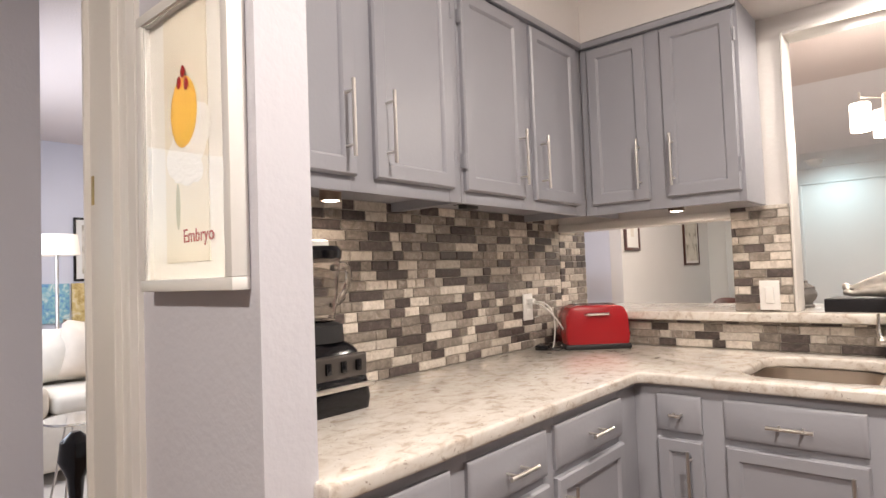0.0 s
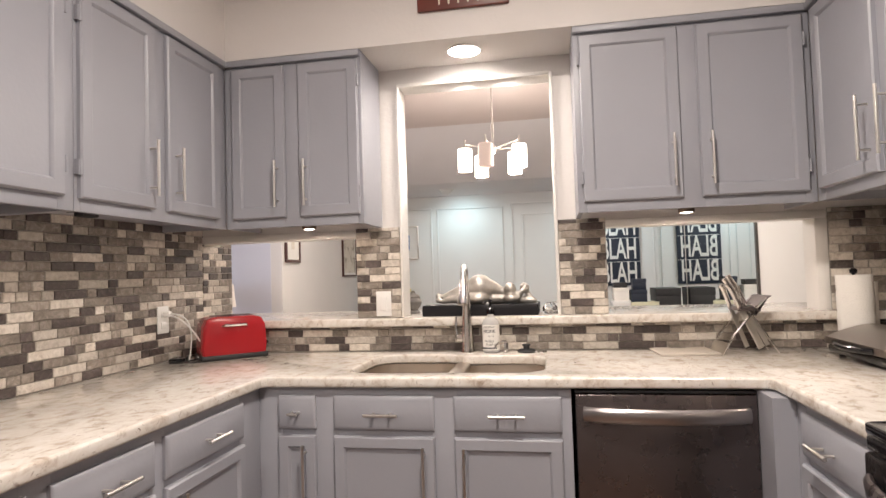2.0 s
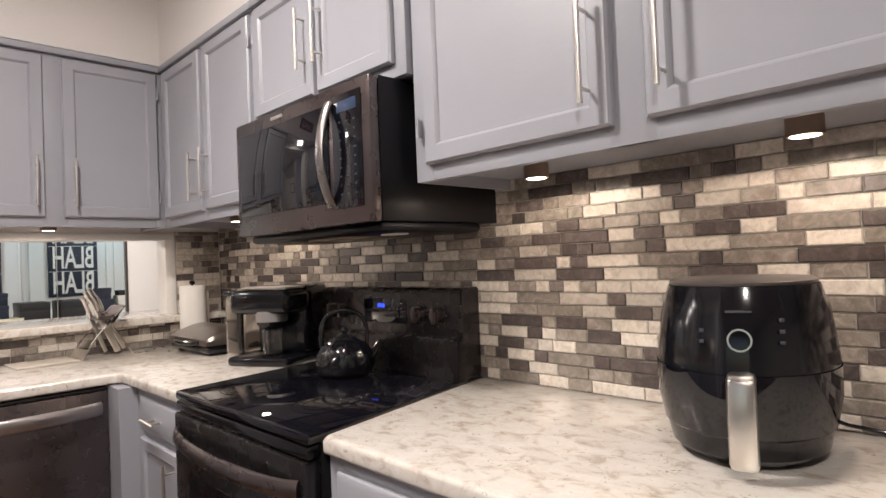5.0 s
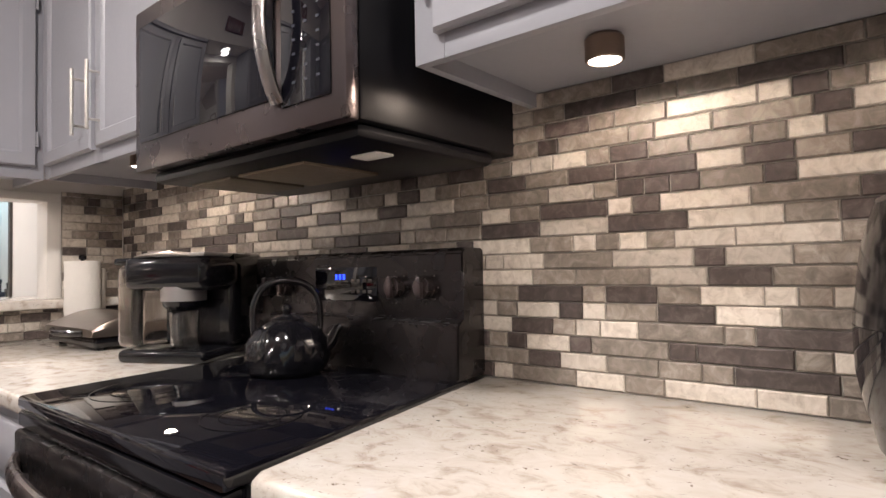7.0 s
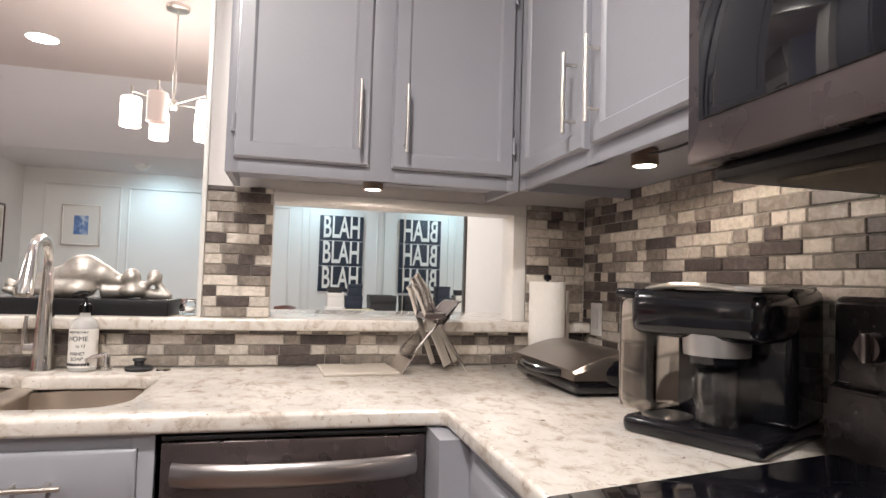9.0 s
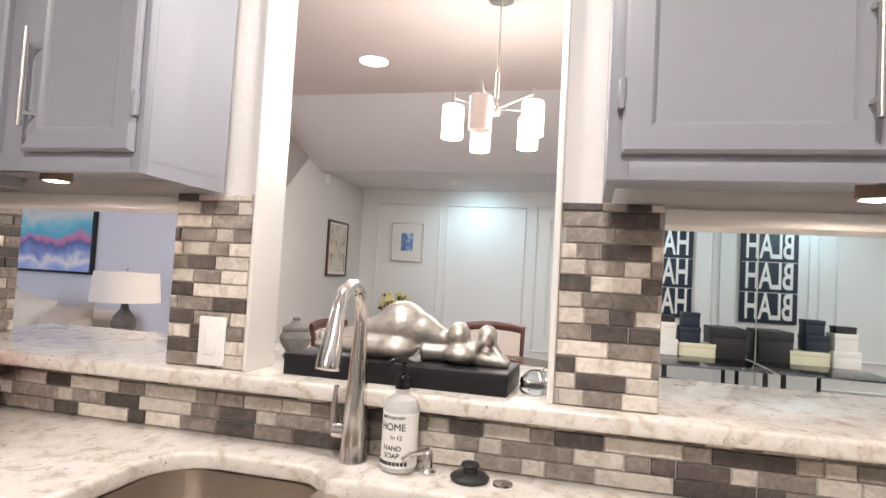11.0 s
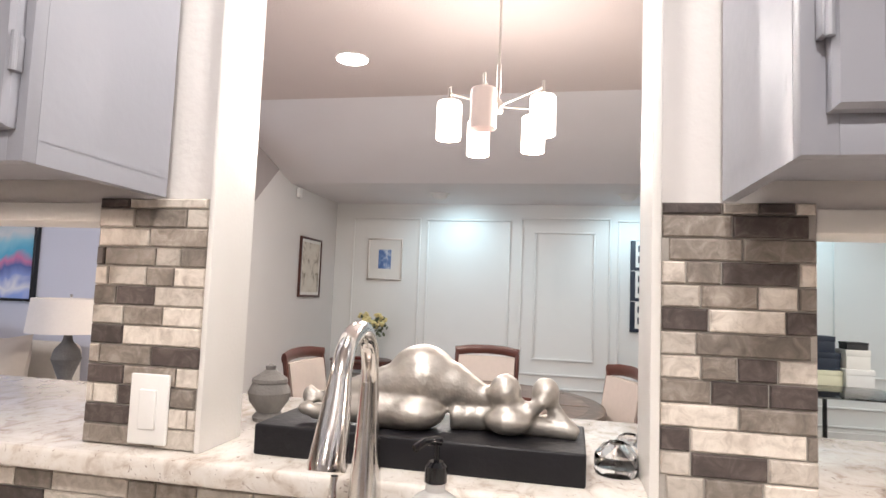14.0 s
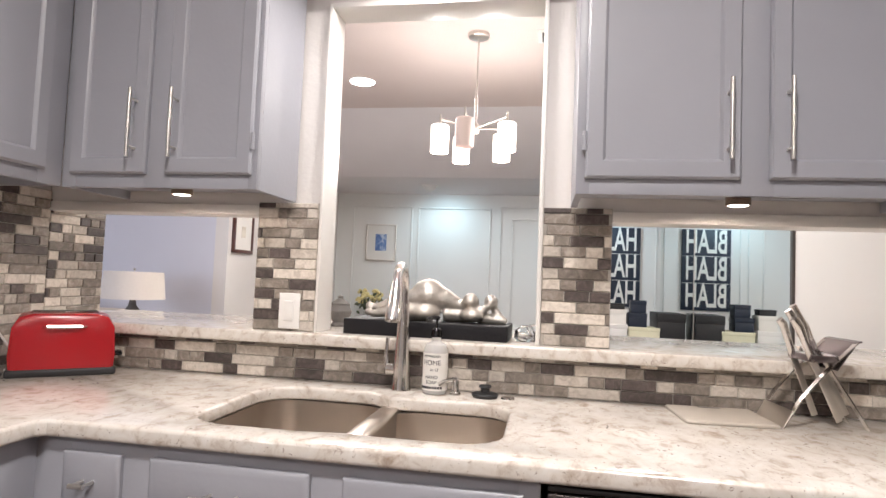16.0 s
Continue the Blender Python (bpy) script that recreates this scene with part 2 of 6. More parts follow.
M_YOLK = mat("yolk_yellow_print", (0.80, 0.48, 0.08), 0.6, 0, 12, 0.08, 0)
M_MATBOARD = mat("mat_board", (0.78, 0.76, 0.72), 0.8, 0, 10, 0.03, 0.05)
M_BEIGEP = mat("beige_print_paper", (0.74, 0.68, 0.57), 0.8, 0, 10, 0.05, 0.02)
M_REDBROWN = mat("red_brown_wood", (0.14, 0.035, 0.025), 0.4, 0, 14, 0.3, 0.05)
M_GREEN = mat("dusty_green_leaf", (0.10, 0.12, 0.07), 0.7, 0, 30, 0.3, 0.1)
M_PETAL = mat("cream_petal", (0.72, 0.62, 0.30), 0.8, 0, 30, 0.2, 0.1)
M_URN = mat("weathered_stone_urn", (0.16, 0.15, 0.14), 0.8, 0, 25, 0.3, 0.4, 80)
M_YELLOWBAG = mat("yellow_plastic_bag", (0.55, 0.40, 0.06), 0.35, 0, 14, 0.3, 0.3, 60)

# ---- mesh helpers ----


def box(bm, x0, x1, y0, y1, z0, z1, bev=0.0, seg=2):
    v = bmesh.ops.create_cube(bm, size=1)["verts"]
    for q in v:
        q.co = Vector(((x0 + x1) / 2 + q.co.x * (x1 - x0), (y0 + y1) / 2 + q.co.y * (y1 - y0), (z0 + z1) / 2 + q.co.z * (z1 - z0)))
    if bev:
        es = list({e for q in v for e in q.link_edges})
        bmesh.ops.bevel(bm, geom=es, offset=min(bev, 0.49 * min(x1 - x0, y1 - y0, z1 - z0)), segments=seg, affect="EDGES", profile=0.5)
    return bm


def cyl(bm, p0, p1, r0, r1=None, n=20):
    p0, p1 = Vector(p0), Vector(p1)
    r1 = r0 if r1 is None else r1
    m = Matrix.Translation((p0 + p1) / 2) @ (p1 - p0).to_track_quat("Z", "Y").to_matrix().to_4x4()
    bmesh.ops.create_cone(bm, cap_ends=True, segments=n, radius1=r0, radius2=r1, depth=(p1 - p0).length, matrix=m)
    return bm


def ball(bm, c, r, s=(1, 1, 1), n=20, m=None):
    mm = Matrix.Translation(c) @ (m or Matrix()) @ Matrix.Diagonal((r * s[0], r * s[1], r * s[2], 1))
    bmesh.ops.create_uvsphere(bm, u_segments=n, v_segments=n // 2 + 2, radius=1, matrix=mm)
    return bm


def lathe(bm, prof, n=32, c=(0, 0, 0), sx=1.0, sy=1.0):
    rings = []
    for r, z in prof:
        rings.append([bm.verts.new((c[0] + sx * max(r, 1e-4) * math.cos(2 * math.pi * i / n), c[1] + sy * max(r, 1e-4) * math.sin(2 * math.pi * i / n), c[2] + z)) for i in range(n)])
    for a, b in zip(rings, rings[1:]):
        for i in range(n):
            bm.faces.new((a[i], a[(i + 1) % n], b[(i + 1) % n], b[i]))
    return bm


def sweep(bm, pts, r, n=10, flat=1.0):
    pts = [Vector(p) for p in pts]
    rings, up = [], None
    for i, p in enumerate(pts):
        d = (pts[min(i + 1, len(pts) - 1)] - pts[max(i - 1, 0)]).normalized()
        if up is None:
            up = Vector((0, 0, 1)) if abs(d.z) < 0.9 else Vector((1, 0, 0))
        side = d.cross(up).normalized()
        up = side.cross(d).normalized()
        rr = r[i] if isinstance(r, (list, tuple)) else r
        rings.append([bm.verts.new(p + side * rr * math.cos(2 * math.pi * k / n) + up * rr * flat * math.sin(2 * math.pi * k / n)) for k in range(n)])
    for a, b in zip(rings, rings[1:]):
        for k in range(n):
            bm.faces.new((a[k], a[(k + 1) % n], b[(k + 1) % n], b[k]))
    bm.faces.new(rings[0][::-1])
    bm.faces.new(rings[-1])
    return bm


def prism(bm, outline, z0, z1, bev=0.0):
    """A plate from an outline in x and y."""
    lo = [bm.verts.new((x, y, z0)) for x, y in outline]
    hi = [bm.verts.new((x, y, z1)) for x, y in outline]
    k = len(outline)
    faces = [bm.faces.new(lo[::-1]), bm.faces.new(hi)]
    for i in range(k):
        faces.append(bm.faces.new((lo[i], lo[(i + 1) % k], hi[(i + 1) % k], hi[i])))
    if bev:
        es = [e for f in faces[:2] for e in f.edges]
        bmesh.ops.bevel(bm, geom=list(set(es)), offset=bev, segments=2, affect="EDGES", profile=0.5)
    return bm


def arc(p0, p1, p2, n=12):
    p0, p1, p2 = Vector(p0), Vector(p1), Vector(p2)
    return [(1 - t) ** 2 * p0 + 2 * t * (1 - t) * p1 + t * t * p2 for t in [i / n for i in range(n + 1)]]


def part(name, bm, material, parent=None, label="", smooth=None):
    bmesh.ops.recalc_face_normals(bm, faces=bm.faces)
    me = bpy.data.meshes.new(name)
    bm.to_mesh(me)
    bm.free()
    me.materials.append(material)
    if smooth is not False:
        me.shade_smooth()
        me.set_sharp_from_angle(angle=radians(35))
    ob = new(name, me)
    if parent:
        ob.parent = parent
    if label:
        ob["label"] = label
    return ob


def thing(name, m, label, category, group="", kind=""):
    e = new(name)
    e.empty_display_size = 0.1
    e.matrix_world = m
    return tagged(e, label, category, group, kind)


def B():
    return bmesh.new()


def wall_box(name, x0, x1, y0, y1, z0, z1, material, label="", category="wall"):
    return tagged(part(name, box(B(), x0, x1, y0, y1, z0, z1), material, None, smooth=False), label, category, "", "structure")


# ---- kitchen shell ----
wall_box("floor", -6.2, DR + 0.3, -4.2, DF + 0.2, -0.1, 0.0, M_FLOOR, "brown wood plank floor", "floor")
wall_box("wall_right", XR, XR + 0.12, -4.0, YB, 0, KCEIL, M_WALL, "off-white painted kitchen wall")
wall_box("wall_left", XL - 0.12, XL, 0.74, YB, 0, KCEIL, M_WALL, "off-white painted kitchen wall")
wall_box("wall_left_end", XL - 0.12, XL, YB + 0.002, 3.0, LEDGE, 2.1, M_WALL, "off-white painted end of the kitchen wall", "wall")
wall_box("wall_rear", -6.2, XR + 0.12, -4.12, -4.0, 0, KCEIL, M_WALL, "plain painted wall behind")
wall_box("ceiling_kitchen", -6.2, XR + 0.12, -4.0, YW, KCEIL, KCEIL + 0.1, M_CEIL, "off-white painted ceiling", "ceiling")

# sink wall: openings between piers, above a granite ledge
OPX0, OPX1, OPZ = -0.248, 0.470, 2.16
PL, PR = -0.468, 0.678
WLX, WRX, WZ = XL, 1.56, 1.478
bm = B()
box(bm, XL - 0.12, XR + 0.12, YB, YW, 0, 1.03)
wb = tagged(part("wall_sink", bm, M_WALL, None, smooth=False), "half-height sink wall with pass-through openings above", "wall", "", "structure")
for nm, x0, x1, z0, z1 in (("wall_pier_1", PL, OPX0, LEDGE, OPZ), ("wall_pier_2", OPX1, PR, LEDGE, OPZ), ("wall_pier_3", WRX, XR + 0.12, LEDGE, OPZ),
                           ("wall_header_1", XL - 0.12, PL, WZ, OPZ), ("wall_header_2", PR, WRX, WZ, OPZ), ("wall_top", XL - 0.12, XR + 0.12, OPZ, CEIL)):
    wall_box(nm, x0, x1, YB, YW, z0, z1, M_WALL, "off-white painted wall round the pass-through", "wall")
# white casing of the tall opening and the low windows
bm = B()
for x0, x1 in ((OPX0 - 0.004, OPX0 + 0.007), (OPX1 - 0.012, OPX1 + 0.002)):
    box(bm, x0, x1, YB - 0.016, YW + 0.012, LEDGE, OPZ, 0.003)
box(bm, OPX0 + 0.007, OPX1 - 0.012, YB - 0.015, YW + 0.011, OPZ - 0.012, OPZ + 0.004, 0.002)
tagged(part("trim", bm, M_TRIM), "white painted casing lining the pass-through", "trim", "", "structure")
bm = B()
box(bm, PR, WRX, YB - 0.008, YW + 0.008, WZ - 0.03, WZ + 0.004, 0.003)
box(bm, WRX - 0.045, WRX + 0.004, YB - 0.008, YW + 0.008, LEDGE, WZ - 0.03, 0.003)
tagged(part("trim", bm, M_TRIM), "white painted casing of the low serving window", "trim", "", "structure")
bm = B()
box(bm, XL, PL, YB - 0.008, YW + 0.008, WZ - 0.03, WZ + 0.004, 0.003)
tagged(part("trim", bm, M_TRIM), "white painted casing of the low serving window", "trim", "", "structure")

# soffits over the cabinets, one lower over the sink
FXL, FXR, FYB = -0.965, 1.42, 2.433
wall_box("soffit_back", XL, XR, FYB - 0.012, YB, UT + 0.002, KCEIL, M_WALL, "off-white painted soffit above the cabinets", "soffit")
wall_box("soffit_left", XL, FXL + 0.012, 0.74, FYB - 0.012, UT + 0.002, KCEIL, M_WALL, "off-white painted soffit above the cabinets", "soffit")
wall_box("soffit_right", FXR - 0.012, XR, -2.0, FYB - 0.012, UT + 0.002, KCEIL, M_WALL, "off-white painted soffit above the cabinets", "soffit")

# stub wall with the framed print, and the doorway to the living room
wall_box("wall_stub", -1.085, -0.642, 0.64, 0.747, 0, KCEIL, M_LILAC, "grey-lilac painted end of a partition wall")
wall_box("wall_stub_side", XL - 0.12, -1.085, 0.64, 0.735, 2.1, KCEIL, M_LILAC, "grey-lilac wall above the doorway")
bm = B()
for a, b_, d in ((-1.372, -1.085, 0.012), (-1.36, -1.345, 0.024), (-1.19, -1.172, 0.026), (-1.135, -1.118, 0.022), (-1.105, -1.088, 0.028)):
    box(bm, a, b_, 0.64 - d, 0.735, 0, 2.1, 0.004)
tagged(part("door_trim", bm, M_TRIM), "white moulded door casing with a brass strike plate", "door trim", "", "structure")
part("strike_plate", box(B(), -1.338, -1.322, 0.6265, 0.629, 1.46, 1.53, 0.001), M_GOLD, bpy.data.objects["door_trim"], "small brass strike plate")
wall_box("wall_hall", -6.2, -2.06, 0.58, 0.72, 0, 2.5, M_LILAC, "grey-lilac painted hall wall")

# ---- living room beyond the doorway ----
wall_box("wall_living_far", -6.2, -6.05, 0.72, 5.60, 0, 2.72, M_BLUE, "pale blue-grey painted living-room wall")
wall_box("wall_living_end", -6.2, DL - 0.121, 5.60, 5.72, 0, CEIL, M_BLUE, "pale blue-grey painted living-room wall")
wall_box("ceiling_living", -6.2, XL - 0.12, 0.72, 2.8, 2.62, 2.7, M_CEIL, "white living-room ceiling", "ceiling")

M_LIVTILE = mat("pale_floor_tile", (0.56, 0.53, 0.50), 0.3, 0, 6, 0.10, 0.02, 80, rand=0.06)
fl = wall_box("floor_living", -6.04, -2.46, 0.73, 4.0, 0.0, 0.006, M_GROUT, "grout bed of the pale living-room tile floor", "floor")
tile_me = bpy.data.meshes.new("floor_tile")
fbm = box(B(), 0.003, 0.444, 0.003, 0.444, 0.0, 0.008, 0.002, 1)
fbm.to_mesh(tile_me)
fbm.free()
tile_me.materials.append(M_LIVTILE)
for ix in range(8):
    for iy in range(7):
        ft = new("floor_tile", tile_me)
        ft.parent = fl
        ft.location = (-6.03 + 0.447 * ix, 0.74 + 0.447 * iy, 0.004)

# ---- dining shell ----
wall_box("wall_dining_left", DL - 0.12, DL, 5.60, DF, 0, CEIL, M_WALL, "pale lilac painted dining-room wall")
wall_box("wall_dining_right", DR, DR + 0.12, YW, DF, 0, CEIL, M_PANEL, "off-white painted dining-room wall")
wall_box("wall_dining_far", DL - 0.12, DR + 0.12, DF, DF + 0.12, 0, CEIL, M_PANEL, "white panelled dining-room wall")
wall_box("wall_dining_near", XR + 0.121, DR + 0.12, YB, YW, 0, CEIL, M_WALL, "painted wall beside the pass-through")
wall_box("ceiling_dining", -6.2, DR + 0.12, YW, DF, CEIL, CEIL + 0.1, M_CEIL, "warm white textured ceiling", "ceiling")
bm = B()
sec = [(SLOPE_Y, CEIL), (SOF_Y, SOF_Z), (DF, SOF_Z), (DF, CEIL)]
ra = [bm.verts.new((DL, y, z)) for y, z in sec]
rb = [bm.verts.new((DR, y, z)) for y, z in sec]
bm.faces.new(ra)
bm.faces.new(rb[::-1])
for i in range(4):
    bm.faces.new((ra[i], rb[i], rb[(i + 1) % 4], ra[(i + 1) % 4]))
tagged(part("soffit_dining", bm, M_DINE, None, smooth=False), "painted sloping soffit along the panelled wall", "soffit", "", "structure")
# thin panel on the left wall; its taupe colour stands in for shade
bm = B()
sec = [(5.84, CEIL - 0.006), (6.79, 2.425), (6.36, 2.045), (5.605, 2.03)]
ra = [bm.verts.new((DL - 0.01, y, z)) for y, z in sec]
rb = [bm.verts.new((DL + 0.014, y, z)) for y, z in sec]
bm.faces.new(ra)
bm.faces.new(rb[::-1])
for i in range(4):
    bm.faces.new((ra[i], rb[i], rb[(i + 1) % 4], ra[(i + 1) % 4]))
tagged(part("stair_panel", bm, mat("wall_shade_taupe", (0.40, 0.355, 0.345), 0.8, 0, 3, 0.06, 0.1, 60), None, smooth=False), "thin angular wall panel with shade put in as taupe colour", "panel", "", "structure")

# ---- cabinets ----


def turned(m, bm):
    bmesh.ops.transform(bm, matrix=m, verts=bm.verts)
    return bm


def door_mesh(w, h, raised=False, edge=0.05):
    """A slab door with a moulded frame round a sunk panel, facing -y; its corner at the origin."""
    bm = B()
    t = 0.019
    loops = [(0, 0.0), (0.0, -0.013), (0.005, -t), (edge - 0.008, -t), (edge - 0.004, -t + 0.003), (edge, -t + 0.010), (edge + 0.010, -t + 0.011)]
    if raised:
        loops += [(edge + 0.028, -t + 0.003)]
    rings = []
    for o, y in loops:
        rings.append([bm.verts.new(p) for p in ((o, y, o), (w - o, y, o), (w - o, y, h - o), (o, y, h - o))])
    for a, b in zip(rings, rings[1:]):
        for i in range(4):
            bm.faces.new((a[i], a[(i + 1) % 4], b[(i + 1) % 4], b[i]))
    bm.faces.new(rings[-1])
    bm.faces.new(rings[0][::-1])
    return bm


def drawer_mesh(w, h):
    bm = B()
    loops = [(0, 0), (0, -0.010), (0.006, -0.015), (0.016, -0.017), (0.024, -0.020)]
    rings = []
    for o, y in loops:
        rings.append([bm.verts.new(p) for p in ((o, y, o), (w - o, y, o), (w - o, y, h - o), (o, y, h - o))])
    for a, b in zip(rings, rings[1:]):
        for i in range(4):
            bm.faces.new((a[i], a[(i + 1) % 4], b[(i + 1) % 4], b[i]))
    bm.faces.new(rings[-1])
    bm.faces.new(rings[0][::-1])
    return bm


def bar_handle(length, vertical=True):
    bm = B()
    a, q = length / 2, length / 2 - 0.03
    ax = (lambda s, y: (0, y, s)) if vertical else (lambda s, y: (s, y, 0))
    cyl(bm, ax(-a, -0.034), ax(a, -0.034), 0.0055, n=12)
    for s in (-q, q):
        cyl(bm, ax(s, -0.034), ax(s, 0.0), 0.004, n=10)
    return bm


def add_door(unit, x0, x1, z0, z1, hx, hz, hl=0.215, hinge=None, edge=0.05):
    d = part("door", door_mesh(x1 - x0, z1 - z0, edge=edge), M_CAB, unit)
    d.location = (x0, 0, z0)
    if hl:
        h = part("handle", bar_handle(hl), M_STEEL, d, "brushed nickel bar handle")
        h.location = (hx - x0, -0.019, hz - z0)
    if hinge is not None:
        for zz in (0.07, z1 - z0 - 0.12):
            bm = B()
            cyl(bm, (0, -0.016, 0), (0, -0.016, 0.05), 0.0045, n=10)
            box(bm, -0.007, 0.0, -0.016, 0.0, 0.002, 0.048, 0.001)
            g = part("hinge", bm, M_CAB, d, "painted butt hinge")
            g.location = (hinge - x0, 0, zz)
    return d


def add_drawer(unit, x0, x1, z0, z1, hl=0.11):
    d = part("drawer_front", drawer_mesh(x1 - x0, z1 - z0), M_CAB, unit)
    d.location = (x0, 0, z0)
    h = part("handle", bar_handle(hl, False), M_STEEL, d, "brushed nickel bar handle")
    h.location = ((x1 - x0) / 2, -0.019, (z1 - z0) / 2)
    return d


def upper_cabinet(m, w, z0, z1, depth, doors, label="grey-painted wall cabinet with bar handles, under the soffit", recess=0.03, hz=1.672, hl=0.2):
    u = thing("wall_cabinet", m, label, "cabinet", "kitchen wall cabinets")
    bm = B()
    box(bm, 0, w, 0.02, depth, z0 + recess, z1, 0.0)
    box(bm, 0, 0.018, 0.02, depth, z0, z0 + recess + 0.001)
    box(bm, w - 0.018, w, 0.02, depth, z0, z0 + recess + 0.001)
    part("body", bm, M_CAB, u, smooth=False)
    bm = B()
    xs = [0.0]
    for d in doors:
        xs += [d[0] + 0.012, d[1] - 0.012]
    xs.append(w)
    for a, b in zip(xs[::2], xs[1::2]):
        box(bm, a, b, 0, 0.02, z0, z1, 0.001)
    box(bm, xs[1], xs[-2], 0.0004, 0.0196, z0, doors[0][2] + 0.01, 0.001)
    box(bm, xs[1], xs[-2], 0.0004, 0.0196, doors[0][3] - 0.01, z1, 0.001)
    part("face_frame", bm, M_CAB, u)
    bm = B()
    box(bm, 0, w, -0.022, 0.0, z1 - 0.03, z1 - 0.002, 0.005)
    part("top_moulding", bm, M_CAB, u)
    for x0, x1, a, b, hx, hinge in doors:
        add_door(u, x0, x1, a, b, hx, hz, hl, hinge)
    return u


def facing_x(x, y):
    """Front looks along +x; local x runs along +y."""
    return pose(x, y, 0, 0, 0, 90)


def facing_mx(x, y):
    """Front looks along -x; local x runs along -y."""
    return pose(x, y, 0, 0, 0, -90)


DZ0, DZ1 = 1.53, 2.195
# left run
upper_cabinet(facing_x(FXL, 0.74), 0.838, UB, UT, FXL - XL, [(0.02, 0.39, DZ0, DZ1, 0.352, None), (0.458, 0.792, DZ0, DZ1, 0.498, 0.795)])
upper_cabinet(facing_x(FXL, 1.58), FYB - 1.58, UB, UT, FXL - XL, [(0.012, 0.360, DZ0, DZ1, 0.322, 0.009), (0.432, 0.778, DZ0, DZ1, 0.470, None)])
# back run
upper_cabinet(pose(FXL + 0.002, FYB, 0), -0.335 - FXL, UB, UT, YB - FYB - 0.018, [(0.036, 0.285, DZ0, DZ1, 0.252, None), (0.349, 0.617, DZ0, DZ1, 0.383, 0.620)])
upper_cabinet(pose(0.553, FYB, 0), FXR - 0.555, UB, UT, YB - FYB - 0.018, [(0.022, 0.395, DZ0, DZ1, 0.362, 0.02), (0.462, 0.838, DZ0, DZ1, 0.498, 0.841)])
# right run
upper_cabinet(facing_mx(FXR, FYB), FYB - 1.52, UB, UT, XR - FXR, [(0.045, 0.448, DZ0, DZ1, 0.41, None), (0.487, 0.886, DZ0, DZ1, 0.525, 0.889)])
upper_cabinet(facing_mx(FXR, 1.518), 0.80, 1.775, UT, XR - FXR, [(0.012, 0.385, 1.81, DZ1, 0.352, 0.01), (0.41, 0.757, 1.81, DZ1, 0.443, None)],
              "short grey-painted wall cabinet above the microwave", hz=1.985, hl=0.19)
upper_cabinet(facing_mx(FXR + 0.02, 0.715), 1.20, UB, UT, XR - FXR - 0.02, [(0.05, 0.568, DZ0, DZ1, 0.525, 0.027), (0.638, 1.17, DZ0, DZ1, 0.678, None)], hz=1.682, hl=0.215)
upper_cabinet(facing_mx(FXR + 0.02, -0.487), 1.20, UB, UT, XR - FXR - 0.02, [(0.025, 0.57, DZ0, DZ1, 0.515, None), (0.64, 1.17, DZ0, DZ1, 0.695, None)], hz=1.682, hl=0.215)


def base_cabinet(m, w, depth, cols, label="grey-painted base cabinet with a drawer over a door", top=0.872):
    u = thing("base_cabinet", m, label, "cabinet", "kitchen base cabinets")
    bm = B()
    box(bm, 0, w, 0.02, depth, 0.10, top)
    part("body", bm, M_CAB, u, smooth=False)
    part("toe_kick", box(B(), 0, w, 0.075, 0.09, 0, 0.10), M_BLKMAT, u)
    bm = B()
    box(bm, 0, w, 0.0, 0.02, 0.845, 0.872, 0.001)
    box(bm, 0, w, 0.0, 0.02, 0.10, 0.145, 0.001)
    box(bm, 0.0004, w - 0.0004, 0.0004, 0.0196, 0.695, 0.735, 0.001)
    xs = [0.0] + [v for c in cols for v in (c[0] + 0.01, c[1] - 0.01)] + [w]
    for a, b in zip(xs[::2], xs[1::2]):
        box(bm, a, b, -0.0004, 0.0204, 0.10, 0.872, 0.001)
    part("face_frame", bm, M_CAB, u)
    for x0, x1, side in cols:
        small = x1 - x0 < 0.2
        add_drawer(u, x0, x1, 0.728, 0.846, 0.035 if small else min(0.12, (x1 - x0) * 0.42))
        add_door(u, x0, x1, 0.13, 0.705, x1 - 0.035 if side > 0 else x0 + 0.035, 0.56, 0.24, edge=0.045)
    return u


FB = 2.062
base_cabinet(facing_x(-0.63, 0.738), 1.34, 0.645, [(0.03, 0.335, 1), (0.394, 0.727, 1), (0.772, 1.19, -1)])
base_cabinet(pose(-0.632, FB, 0), 1.118, 0.66, [(0.08, 0.222, 1), (0.29, 0.653, 1), (0.723, 1.086, -1)], "grey-painted sink cabinet with drawer fronts over doors", 0.64)
base_cabinet(facing_mx(1.125, 1.93), 0.45, 0.68, [(0.06, 0.42, 1)])
base_cabinet(facing_mx(1.135, 0.70), 1.10, 0.68, [(0.04, 0.50, 1), (0.57, 1.04, -1)])
base_cabinet(facing_mx(1.135, -0.402), 1.10, 0.68, [(0.04, 0.50, 1), (0.57, 1.04, -1)])
tagged(part("corner_filler", box(B(), 1.06, 1.15, 1.932, 2.09, 0.10, 0.872), M_CAB), "grey-painted corner filler between base cabinets", "cabinet")

# ---- worktops and ledge ----


